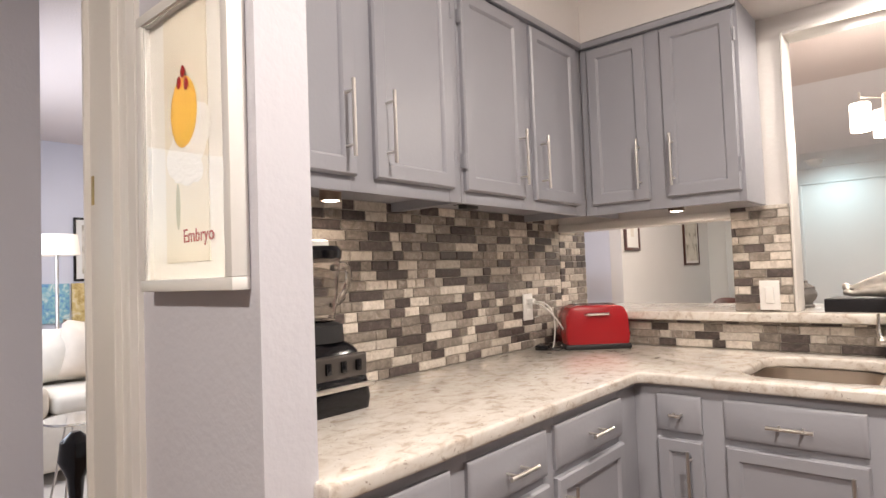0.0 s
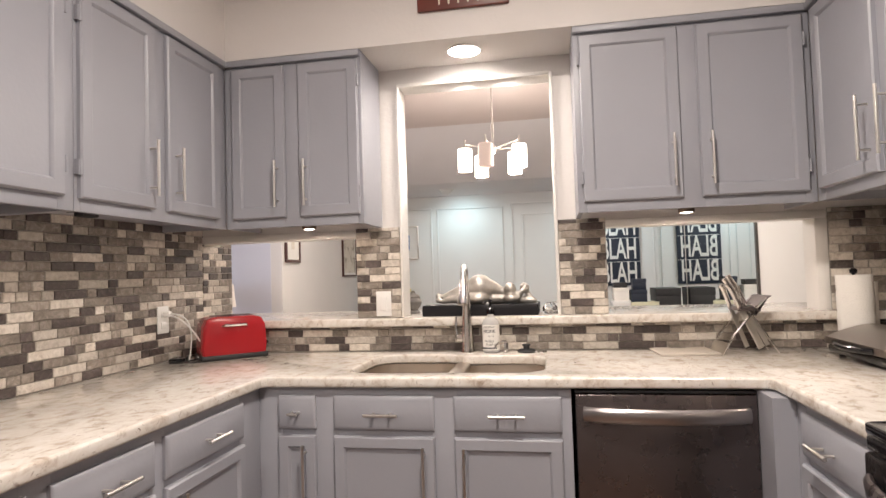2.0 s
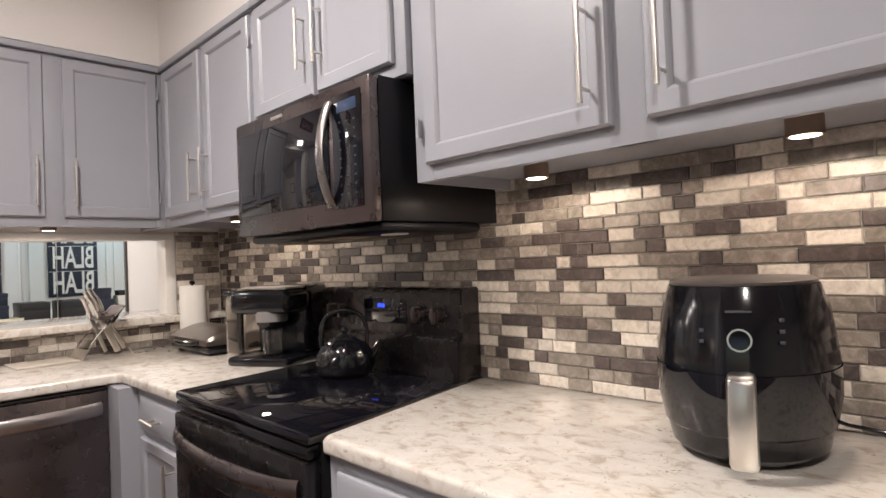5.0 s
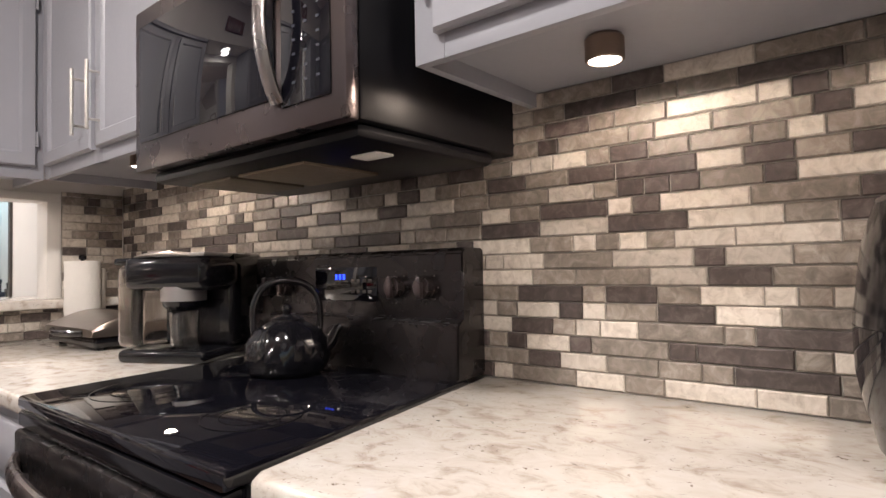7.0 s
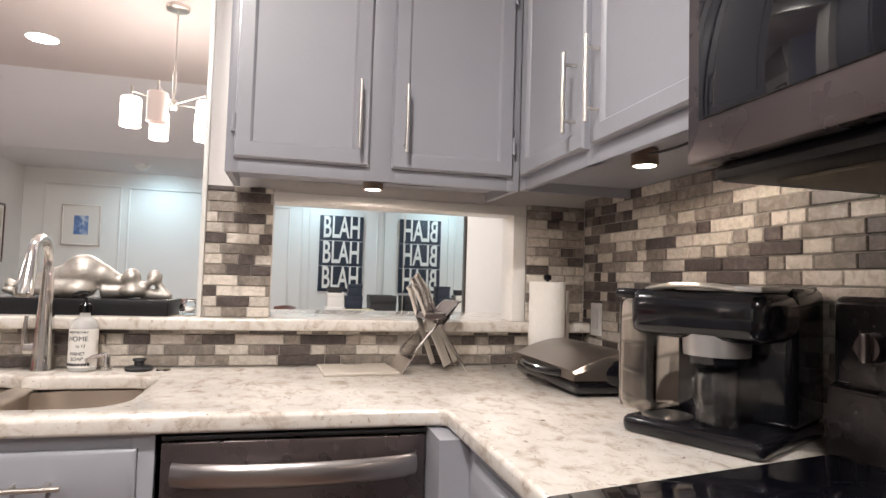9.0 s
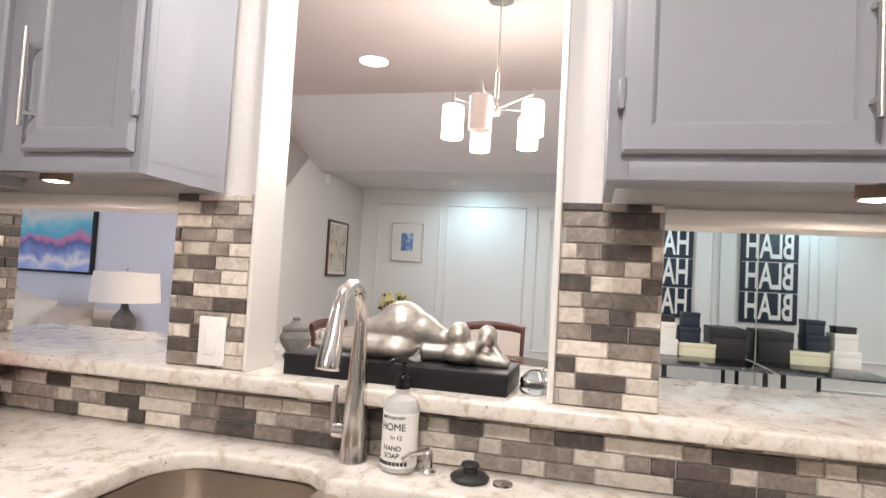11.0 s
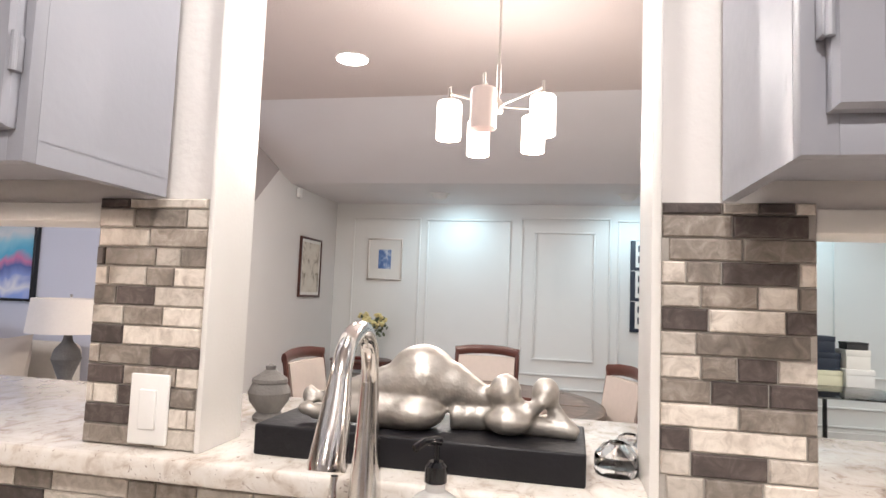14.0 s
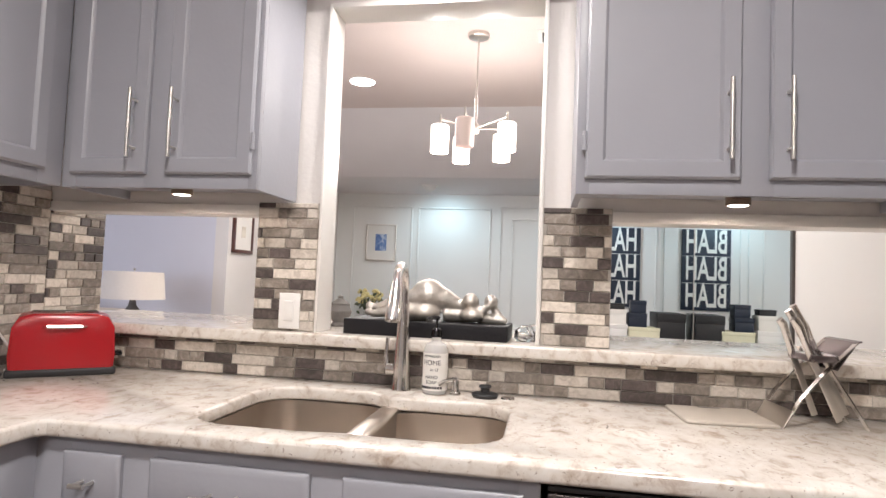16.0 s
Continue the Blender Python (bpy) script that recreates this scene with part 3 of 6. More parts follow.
def plate(outline, hole, z0, z1):
    """Slab with rounded edges, optionally with a hole through it."""
    bm = B()
    loops = [outline] + ([hole] if hole else [])
    for lp in loops:
        vs = [bm.verts.new((x, y, z1)) for x, y in lp]
        for i in range(len(vs)):
            bm.edges.new((vs[i], vs[(i + 1) % len(vs)]))
    bmesh.ops.triangle_fill(bm, use_beauty=True, use_dissolve=True, edges=list(bm.edges))
    top_edges = [e for e in bm.edges if e.is_boundary]
    r = bmesh.ops.extrude_face_region(bm, geom=list(bm.faces))
    bmesh.ops.translate(bm, vec=(0, 0, z0 - z1), verts=[v for v in r["geom"] if isinstance(v, bmesh.types.BMVert)])
    bm.normal_update()
    es = [e for e in bm.edges if len(e.link_faces) == 2 and e.calc_face_angle(0) > 1.2 and abs(e.verts[0].co.z - e.verts[1].co.z) < 1e-4]
    bmesh.ops.bevel(bm, geom=es, offset=0.009, segments=3, affect="EDGES", profile=0.5)
    return bm


def rounded(x0, x1, y0, y1, r, n=6):
    pts = []
    for cx, cy, a in ((x1 - r, y0 + r, -90), (x1 - r, y1 - r, 0), (x0 + r, y1 - r, 90), (x0 + r, y0 + r, 180)):
        for i in range(n + 1):
            t = radians(a + 90 * i / n)
            pts.append((cx + r * math.cos(t), cy + r * math.sin(t)))
    return pts


SX0, SX1, SY0, SY1, SDIV = -0.325, 0.40, 2.125, 2.60, 0.055
right_lobe = [p for p in rounded(SDIV - 0.02, SX1, SY0 + 0.008, SY1 - 0.045, 0.10) if p[0] > SDIV + 0.05]
left_lobe = [p for p in rounded(SX0, SDIV + 0.02, SY0, SY1, 0.11) if p[0] < SDIV - 0.05]
order_r = sorted(right_lobe, key=lambda p: math.atan2(p[1] - 2.34, p[0] - SDIV))
order_l = sorted(left_lobe, key=lambda p: math.atan2(p[1] - 2.36, p[0] - SDIV) % (2 * math.pi))
sink_hole = order_r + [(SDIV, SY1 - 0.055)] + order_l + [(SDIV, SY0 + 0.014)]
U = [(XL, 0.736), (-0.60, 0.736), (-0.60, 2.02), (-0.585, 2.035), (1.08, 2.035), (1.097, 2.02), (1.097, 1.475), (XR, 1.60), (XR, YB), (XL, YB)]
tagged(part("worktop", plate(U, sink_hole, 0.876, CT), M_GRANITE), "polished cream granite worktop with brown flecks", "worktop")
tagged(part("worktop", plate([(1.135, 0.712), (1.115, 0.695), (1.115, -1.6), (XR, -1.6), (XR, 0.85)], None, 0.876, CT), M_GRANITE), "polished cream granite worktop with brown flecks", "worktop")
tagged(part("bar_ledge", plate([(XL - 0.1, 2.672), (XR, 2.672), (XR, YB), (DR - 0.02, YB), (DR - 0.02, 3.26), (XL - 0.1, 3.26)], None, 1.03, LEDGE), M_GRANITE),
       "polished cream granite bar ledge over the half wall", "bar ledge")
tagged(part("wall_bar_return", box(B(), XR, DR - 0.03, YW + 0.002, 3.0, 0, 1.03), M_WALL, smooth=False), "painted support under the bar ledge", "wall", "", "structure")

# sink
sink = thing("sink", pose(0.04, 2.36, 0.70), "double-bowl undermount stainless steel sink", "sink")


def bowl(x0, x1, y0, y1, depth):
    bm = B()
    rings = []
    for ins, z, r in ((-0.012, 0.872, 0.10), (0.0, 0.872, 0.095), (0.004, 0.80, 0.09), (0.012, 0.874 - depth + 0.03, 0.08), (0.035, 0.874 - depth, 0.06)):
        rings.append([bm.verts.new((x, y, z)) for x, y in rounded(x0 + ins, x1 - ins, y0 + ins, y1 - ins, r)])
    for a, b in zip(rings, rings[1:]):
        for i in range(len(a)):
            bm.faces.new((a[i], a[(i + 1) % len(a)], b[(i + 1) % len(a)], b[i]))
    bm.faces.new(rings[-1])
    cyl(bm, ((x0 + x1) / 2, (y0 + y1) / 2, 0.874 - depth + 0.0005), ((x0 + x1) / 2, (y0 + y1) / 2, 0.874 - depth + 0.003), 0.045, n=24)
    bmesh.ops.translate(bm, vec=(-0.04, -2.36, -0.70), verts=bm.verts)
    return bm


part("bowl", bowl(SX0 - 0.008, SDIV - 0.014, SY0 - 0.008, SY1 + 0.008, 0.20), M_SINK, sink)
part("bowl", bowl(SDIV + 0.014, SX1 + 0.008, SY0, SY1 - 0.037, 0.17), M_SINK, sink)
part("divider", box(B(), SDIV - 0.030 - 0.04, SDIV + 0.030 - 0.04, SY0 - 2.36, SY1 - 2.36 - 0.02, 0.05, 0.186, 0.014, 3), M_SINK, sink)

# ---- dishwasher ----
dw = thing("dishwasher", pose(0.495, FB - 0.012, 0), "black stainless built-in dishwasher with a curved bar handle", "dishwasher")
part("body", box(B(), 0.004, 0.562, 0.03, 0.60, 0.10, 0.868), M_BLKMAT, dw)
part("door_panel", box(B(), 0.004, 0.562, 0.0, 0.03, 0.11, 0.856, 0.005), M_BLKSS, dw, "black stainless door panel")
part("control_strip", box(B(), 0.004, 0.562, 0.004, 0.03, 0.859, 0.868, 0.002), M_BLKMAT, dw)
bm = B()
pts = [(0.03 + 0.505 * i / 16, -0.012 - 0.040 * math.sin(math.pi * i / 16) ** 0.6, 0.795) for i in range(17)]
sweep(bm, pts, 0.010, 12, 2.5)
part("handle", bm, mat("dark_brushed_steel", (0.42, 0.40, 0.40), 0.30, 1.0, 20, 0.05, 0, 20), dw, "curved dark brushed steel bar handle")
part("toe_panel", box(B(), 0.004, 0.562, 0.05, 0.06, 0, 0.10), M_BLKMAT, dw)

# ---- range ----
RY0, RY1, SKEW = 0.714, 1.470, 0.185   # the range stands slightly askew between the worktops
rg = thing("electric_range", facing_mx(1.10, RY1), "black stainless electric range with a glass cooktop", "stove")
RW = RY1 - RY0
part("body", box(B(), 0, RW, 0.03, 0.64, 0.02, 0.895), M_BLKMAT, rg)
part("cooktop", box(B(), 0.0, RW, -0.012, 0.62, 0.896, 0.922, 0.007), M_BLKGLASS, rg, "glossy black glass cooktop")
M_RINGS = mat("grey_burner_print", (0.009, 0.009, 0.011), 0.10, 0, 10, 0.1, 0, 100)
for bx_, by_, br in ((0.19, 0.17, 0.11), (0.57, 0.17, 0.09), (0.19, 0.44, 0.08), (0.57, 0.44, 0.11), (0.38, 0.50, 0.05)):
    bm = B()
    lathe(bm, [(br - 0.002, 0), (br - 0.002, 0.0006), (br, 0.0006), (br, 0)], 48, (bx_, by_, 0.9222))
    lathe(bm, [(br * 0.65 - 0.001, 0), (br * 0.65 - 0.001, 0.0006), (br * 0.65, 0.0006), (br * 0.65, 0)], 40, (bx_, by_, 0.9222))
    part("burner_ring", bm, M_RINGS, rg)
od = part("oven_door", box(B(), 0.006, RW - 0.006, -0.02, 0.03, 0.26, 0.86, 0.008), M_RANGE, rg, "black stainless oven door")
part("oven_window", box(B(), 0.11, RW - 0.11, -0.0225, -0.018, 0.36, 0.70, 0.004), M_BLKGLASS, od, "dark oven window")
bm = B()
sweep(bm, [(0.03 + (RW - 0.06) * i / 16, -0.022 - 0.050 * math.sin(math.pi * i / 16) ** 0.6, 0.80) for i in range(17)], 0.012, 12, 1.8)
part("handle", bm, M_BLKSS, od, "curved dark steel handle")
part("vent_strip", box(B(), 0.006, RW - 0.006, -0.012, 0.03, 0.864, 0.893, 0.004), M_BLK, rg)
part("storage_drawer", box(B(), 0.006, RW - 0.006, -0.015, 0.03, 0.05, 0.25, 0.006), M_BLKSS, rg)
bm = B()
bm2 = [(0.57, 0.922), (0.575, 1.04), (0.605, 1.045), (0.598, 1.19), (0.612, 1.20), (0.70, 1.20), (0.70, 0.922)]
vs0 = [bm.verts.new((0.0, y, z)) for y, z in bm2]
vs1 = [bm.verts.new((RW, y, z)) for y, z in bm2]
bm.faces.new(vs0)
bm.faces.new(vs1[::-1])
for i in range(len(bm2)):
    bm.faces.new((vs0[i], vs1[i], vs1[(i + 1) % len(bm2)], vs0[(i + 1) % len(bm2)]))
bmesh.ops.bevel(bm, geom=list(bm.edges), offset=0.004, segments=2, affect="EDGES")
bg = part("backguard", bm, M_RANGE, rg, "black stainless control backguard")
part("display_glass", box(B(), 0.27, 0.50, 0.5985, 0.604, 1.08, 1.165, 0.003), M_BLKGLASS, bg, "black glass clock display")
bm = B()
for x in (0.352, 0.366, 0.380):
    box(bm, x, x + 0.007, 0.5965, 0.5985, 1.133, 1.146, 0.001)
part("clock_digits", bm, M_CLOCK, bg, "blue lit clock digits")
bm = B()
for i in range(4):
    for j in range(2):
        box(bm, 0.41 + i * 0.02, 0.422 + i * 0.02, 0.5972, 0.5985, 1.10 + 0.026 * j, 1.108 + 0.026 * j, 0.001)
part("button_print", bm, M_DKGREY, bg)
for kx in (0.075, 0.145, RW - 0.195, RW - 0.105):
    bm = B()
    cyl(bm, (kx, 0.602, 1.115), (kx, 0.578, 1.115), 0.026, 0.023, 24)
    box(bm, kx - 0.007, kx + 0.007, 0.566, 0.582, 1.090, 1.140, 0.004)
    part("knob", bm, M_BLKSS, bg, "dark steel burner knob")
    bm = B()
    for a in range(0, 360, 45):
        cx, cz = kx + 0.036 * math.sin(radians(a)), 1.115 + 0.036 * math.cos(radians(a))
        box(bm, cx - 0.002, cx + 0.002, 0.5995, 0.6015, cz - 0.002, cz + 0.002)
    part("dial_marks", bm, M_DKGREY, bg)

for o in list(rg.children) + [c for p in rg.children for c in p.children]:
    for v in o.data.vertices:
        v.co.x -= SKEW * v.co.y

# ---- microwave ----
mw = thing("microwave", facing_mx(1.325, 1.495), "black stainless over-range microwave with a curved handle", "microwave")
MW = 0.738
M_CASE = mat("black_enamel_case", (0.005, 0.005, 0.007), 0.36, 0, 20, 0.2, 0.02, 200, 0.3)
part("body", box(B(), 0.0, MW, 0.03, XR - 1.325, 1.395, 1.77, 0.004), M_CASE, mw)
fr = part("front_frame", box(B(), 0.0, MW, 0.0, 0.03, 1.392, 1.768, 0.006), M_BLKSS, mw, "black stainless front frame")
wg = part("door_window", box(B(), 0.03, 0.555, -0.004, 0.002, 1.455, 1.725, 0.004), M_BLKGLASS, fr, "dark reflective glass door window")
part("control_panel", box(B(), 0.575, 0.705, -0.004, 0.002, 1.435, 1.74, 0.004), M_BLKGLASS, fr, "black glass keypad panel")
M_KEYS = mat("grey_key_print", (0.035, 0.04, 0.055), 0.5, 0, 10, 0.05, 0)
bm = B()
for r in range(9):
    for c in range(3):
        box(bm, 0.609 + c * 0.032, 0.617 + c * 0.032, -0.0052, -0.0038, 1.47 + r * 0.024, 1.474 + r * 0.024)
part("keypad_print", bm, M_KEYS, fr)
part("display", box(B(), 0.60, 0.688, -0.0052, -0.0038, 1.69, 1.72, 0.001), mat("dim_display", (0.03, 0.05, 0.10), 0.1, 0, 10, 0.1, 0), fr)
bm = B()
sweep(bm, [(0.566, -0.004 - 0.036 * math.sin(math.pi * i / 14) ** 0.8, 1.445 + 0.28 * i / 14) for i in range(15)], 0.016, 12, 0.6)
part("handle", bm, mat("dark_brushed_steel", (0.34, 0.315, 0.31), 0.28, 0.95, 20, 0.04, 0, 20), fr, "curved dark brushed steel handle")
part("badge", box(B(), 0.24, 0.31, -0.002, 0.001, 1.742, 1.752, 0.001), M_STEEL, fr)
bt = part("bottom_plate", box(B(), 0.012, MW - 0.012, 0.035, 0.42, 1.368, 1.396, 0.018), M_CASE, mw, "dark vented underside")
part("grease_filter", box(B(), 0.07, 0.24, 0.10, 0.30, 1.362, 1.369, 0.002), mat("brass_mesh_filter", (0.22, 0.19, 0.15), 0.5, 0.8, 60, 0.3, 0.3, 400), bt)
part("grease_filter", box(B(), 0.27, 0.50, 0.10, 0.30, 1.362, 1.369, 0.002), mat("steel_mesh_filter", (0.34, 0.28, 0.21), 0.5, 0.8, 60, 0.3, 0.3, 400), bt)
part("light_lens", box(B(), 0.60, 0.67, 0.13, 0.175, 1.3635, 1.369, 0.002), M_WHITE, bt)

# ---- under-cabinet lights ----
M_BRONZE = mat("brushed_bronze", (0.30, 0.22, 0.17), 0.38, 0.7, 40, 0.15, 0.02, 200)
for lx, ly, watts in PUCKS:
    pk = thing("puck_light", pose(lx, ly, UB + 0.003), "round metal under-cabinet puck light, lit", "light", "under-cabinet puck lights")
    bm = B()
    lathe(bm, [(0.0, 0.028), (0.026, 0.028), (0.031, 0.022), (0.031, -0.011), (0.029, -0.013), (0.0265, -0.013), (0.026, -0.009), (0.0, -0.009)], 28)
    part("housing", bm, M_BRONZE, pk)
    bm = B()
    lathe(bm, [(0.0, -0.0150), (0.014, -0.0145), (0.022, -0.013), (0.0255, -0.0105), (0.0255, -0.0095), (0.0, -0.0095)], 28)
    part("lens", bm, M_BULB, pk, "glowing lens")
# low-voltage leads of the puck lights
for pts in ([(-0.64, 2.52, UB + 0.018), (-0.74, 2.53, UB + 0.012), (-0.86, 2.53, UB + 0.022)], [(1.02, 2.54, UB + 0.018), (1.12, 2.55, UB + 0.010), (1.34, 2.52, UB + 0.022)],
            [(1.50, 1.86, UB + 0.010), (1.50, 1.73, UB - 0.006), (1.47, 1.56, UB + 0.010)]):
    tagged(part("light_lead", sweep(B(), [Vector(p) for p in arc(*pts)], 0.003, 8), M_BLKMAT), "thin black lead of an under-cabinet light", "cable")
sj = thing("junction_box", pose(-1.08, 1.76, UB), "small black under-cabinet plug box", "plug box")
part("case", box(B(), -0.02, 0.02, -0.035, 0.035, 0.002, 0.032, 0.005), M_BLKMAT, sj)
part("stub_lead", sweep(B(), [(0, -0.03, 0.02), (0.0, -0.08, 0.012), (0.0, -0.12, 0.026)], 0.003, 8), M_BLKMAT, sj)


def can_light(x, y, z, r, label):
    c = thing("recessed_light", pose(x, y, z), label, "light", "recessed can lights")
    bm = B()
    lathe(bm, [(r, 0.0), (r, -0.004), (r * 0.93, -0.006), (r * 0.91, 0.001)], 36)
    part("trim_ring", bm, M_TRIM, c)
    bm = B()
    lathe(bm, [(0, -0.012), (r * 0.6, -0.011), (r * 0.9, -0.006), (r * 0.9, 0.0), (0, 0.0)], 36)
    part("lens", bm, M_CANLENS, c, "glowing lens")


can_light(0.098, 2.565, UT + 0.002, 0.075, "round recessed ceiling light over the sink, lit")
# fixtures of the two assumed, unseen kitchen lamps
can_light(0.40, 0.95, KCEIL, 0.10, "round recessed ceiling light, lit, assumed out of view")
can_light(-0.25, -1.0, KCEIL, 0.10, "round recessed ceiling light, lit, assumed out of view")
can_light(-0.91, 5.08, CEIL, 0.10, "round recessed dining ceiling light, lit")

# ---- worktop things: left side ----


def rbox(x0, x1, y0, y1, z0, z1, bev, seg=3):
    return box(B(), x0, x1, y0, y1, z0, z1, bev, seg)


# toaster, standing skewed in the corner
to = thing("toaster", pose(-1.02, 2.55, CT, 0, 0, 42), "glossy red metal two-slice toaster with black base", "toaster")
bm = B()
prof = [(-0.138, 0.02), (-0.142, 0.06), (-0.136, 0.15), (-0.118, 0.182), (-0.085, 0.192), (0.085, 0.192), (0.118, 0.182), (0.136, 0.15), (0.142, 0.06), (0.138, 0.02)]
rows = []
for yy, sc in ((-0.085, 0.93), (-0.078, 0.985), (-0.06, 1.0), (0.06, 1.0), (0.078, 0.985), (0.085, 0.93)):
    rows.append([bm.verts.new((x * sc, yy, 0.02 + (z - 0.02) * (sc if z > 0.1 else 1))) for x, z in prof])
for a, b in zip(rows, rows[1:]):
    for i in range(len(prof) - 1):
        bm.faces.new((a[i], a[i + 1], b[i + 1], b[i]))
bm.faces.new(rows[0])
bm.faces.new(rows[-1][::-1])
part("shell", bm, M_RED, to, "glossy red shell")
part("base", rbox(-0.145, 0.145, -0.09, 0.09, 0.0, 0.024, 0.008), M_BLKMAT, to, "black plastic base")
for yy in (-0.03, 0.03):
    part("slot", rbox(-0.09, 0.09, yy - 0.012, yy + 0.012, 0.188, 0.1945, 0.003), M_BLK, to, "dark bread slot")
bm = B()
sweep(bm, [(-0.055, -0.080, 0.150), (-0.045, -0.098, 0.152), (0.045, -0.098, 0.152), (0.055, -0.080, 0.150)], 0.007, 10)
part("front_pull", bm, M_CHROME, to, "chrome crumb-tray pull")
part("lever", rbox(0.138, 0.165, -0.02, 0.02, 0.05, 0.066, 0.005), M_BLK, to)
part("dial", cyl(B(), (0.14, 0.045, 0.05), (0.158, 0.045, 0.05), 0.016), M_STEEL, to)

# wall socket with the toaster lead plugged in
so = thing("wall_socket", pose(XL + 0.013, 2.405, 1.10, 0, 0, 90), "white wall socket with a white plug in it", "socket")
part("plate", rbox(-0.038, 0.038, -0.006, 0.0, -0.06, 0.06, 0.003), M_WHITE, so)
for zz in (-0.025, 0.025):
    part("outlet", rbox(-0.017, 0.017, -0.009, -0.005, zz - 0.014, zz + 0.014, 0.003), M_WHITE, so)
part("plug", rbox(-0.014, 0.014, -0.04, -0.008, 0.012, 0.038, 0.006), M_WHITE, so)
for pts in ([(XL + 0.05, 2.405, 1.125), (XL + 0.16, 2.415, 1.13), (XL + 0.14, 2.425, 0.99), (XL + 0.10, 2.395, 0.925)], [(XL + 0.05, 2.395, 1.118), (XL + 0.13, 2.375, 1.12), (XL + 0.17, 2.425, 1.02), (XL + 0.16, 2.44, 0.93)]):
    tagged(part("power_lead", sweep(B(), arc(pts[0], pts[1], pts[2]) + arc(pts[2], (2 * Vector(pts[2]) - Vector(pts[1])), pts[3])[1:], 0.0035, 8), M_WHITE), "white power lead looping down to the worktop", "cable")
pw = thing("power_adapter", pose(XL + 0.10, 2.39, CT, 0, 0, 20), "black power adapter and tangled lead on the worktop", "adapter")
part("case", rbox(-0.03, 0.03, -0.045, 0.045, 0, 0.022, 0.005), M_BLK, pw)
part("tangled_lead", sweep(B(), [(0.05 + 0.035 * math.cos(a), 0.03 * math.sin(a) - 0.02, 0.006 + 0.004 * math.sin(2 * a)) for a in [i * 0.5 for i in range(22)]], 0.0035, 8), M_BLKMAT, pw)

# blender
bl = thing("blender", pose(-1.105, 1.10, CT, 0, 0, 90), "black countertop blender with a clear jug and black lid", "blender")
bm = B()
ringsz = [(0.0, 0.102, 0.108), (0.03, 0.105, 0.112), (0.075, 0.100, 0.108), (0.085, 0.098, 0.106), (0.155, 0.088, 0.082), (0.175, 0.070, 0.068), (0.18, 0.06, 0.06)]
rr = [[bm.verts.new((x, y, zz)) for x, y in rounded(-a, a, -b_, b_, 0.03)] for zz, a, b_ in ringsz]
for a, b_ in zip(rr, rr[1:]):
    for i in range(len(a)):
        bm.faces.new((a[i], a[(i + 1) % len(a)], b_[(i + 1) % len(a)], b_[i]))
bm.faces.new(rr[0][::-1])
bm.faces.new(rr[-1])
base = part("motor_base", bm, M_BLK, bl, "glossy black motor base")
bm = B()
box(bm, -0.107, 0.107, -0.1145, -0.104, 0.058, 0.072, 0.004)
part("trim_band", bm, M_STEEL, base, "curved silver trim band")
part("control_plate", rbox(-0.085, 0.085, -0.108, -0.088, 0.088, 0.150, 0.006), M_DKGREY, base)
for sx in (-0.05, 0.0, 0.05):
    part("switch", rbox(sx - 0.008, sx + 0.008, -0.118, -0.106, 0.105, 0.135, 0.003), M_BLK, base)
part("collar", lathe(B(), [(0.0, 0.18), (0.075, 0.18), (0.072, 0.225), (0.052, 0.232), (0.0, 0.232)], 28), M_BLKMAT, bl)
part("jug", lathe(B(), [(0.045, 0.233), (0.052, 0.238), (0.070, 0.40), (0.072, 0.405), (0.069, 0.405), (0.049, 0.241), (0.0, 0.240), (0.0, 0.233)], 32), M_SMOKE, bl, "clear plastic jug")
bm = B()
sweep(bm, arc((0.062, 0, 0.385), (0.135, 0, 0.40), (0.118, 0, 0.34), 8) + arc((0.118, 0, 0.34), (0.10, 0, 0.285), (0.058, 0, 0.275), 8)[1:], 0.010, 10)
part("jug_handle", bm, M_SMOKE, bl, "clear jug handle")
part("lid", lathe(B(), [(0.0, 0.404), (0.074, 0.404), (0.076, 0.425), (0.066, 0.438), (0.0, 0.438)], 30), M_BLK, bl)
part("lid_cap", lathe(B(), [(0.0, 0.437), (0.04, 0.437), (0.040, 0.452), (0.034, 0.457), (0.0, 0.457)], 24), M_WHITE, bl)

# ---- around the sink ----
fa = thing("kitchen_faucet", pose(0.058, 2.668, CT), "tall chrome pull-down kitchen faucet with a side lever", "faucet")
bm = B()
lathe(bm, [(0.0, 0.0), (0.031, 0.0), (0.031, 0.004), (0.029, 0.010), (0.0275, 0.05), (0.0265, 0.09), (0.023, 0.15), (0.0165, 0.25), (0.0135, 0.30), (0.0, 0.30)], 32)
part("base", bm, M_CHROME, fa, "tapered chrome column")
path = [(0, 0, 0.28)] + arc((0, 0, 0.29), (0.001, -0.002, 0.377), (0.005, -0.074, 0.377), 10) + arc((0.005, -0.074, 0.377), (0.009, -0.136, 0.374), (0.011, -0.154, 0.320), 8)[1:]
part("spout", sweep(B(), path, 0.0132, 18), M_CHROME, fa)
bm = B()
sweep(bm, [(0.0108, -0.152, 0.327), (0.011, -0.155, 0.315), (0.0118, -0.170, 0.270), (0.0125, -0.184, 0.228), (0.0126, -0.186, 0.221)], [0.0138, 0.0148, 0.0195, 0.0235, 0.0225], 22)
part("spray_head", bm, M_CHROME, fa, "brushed pull-down spray head")
bm = B()
cyl(bm, (-0.02, 0, 0.062), (-0.047, 0, 0.062), 0.017, n=18)
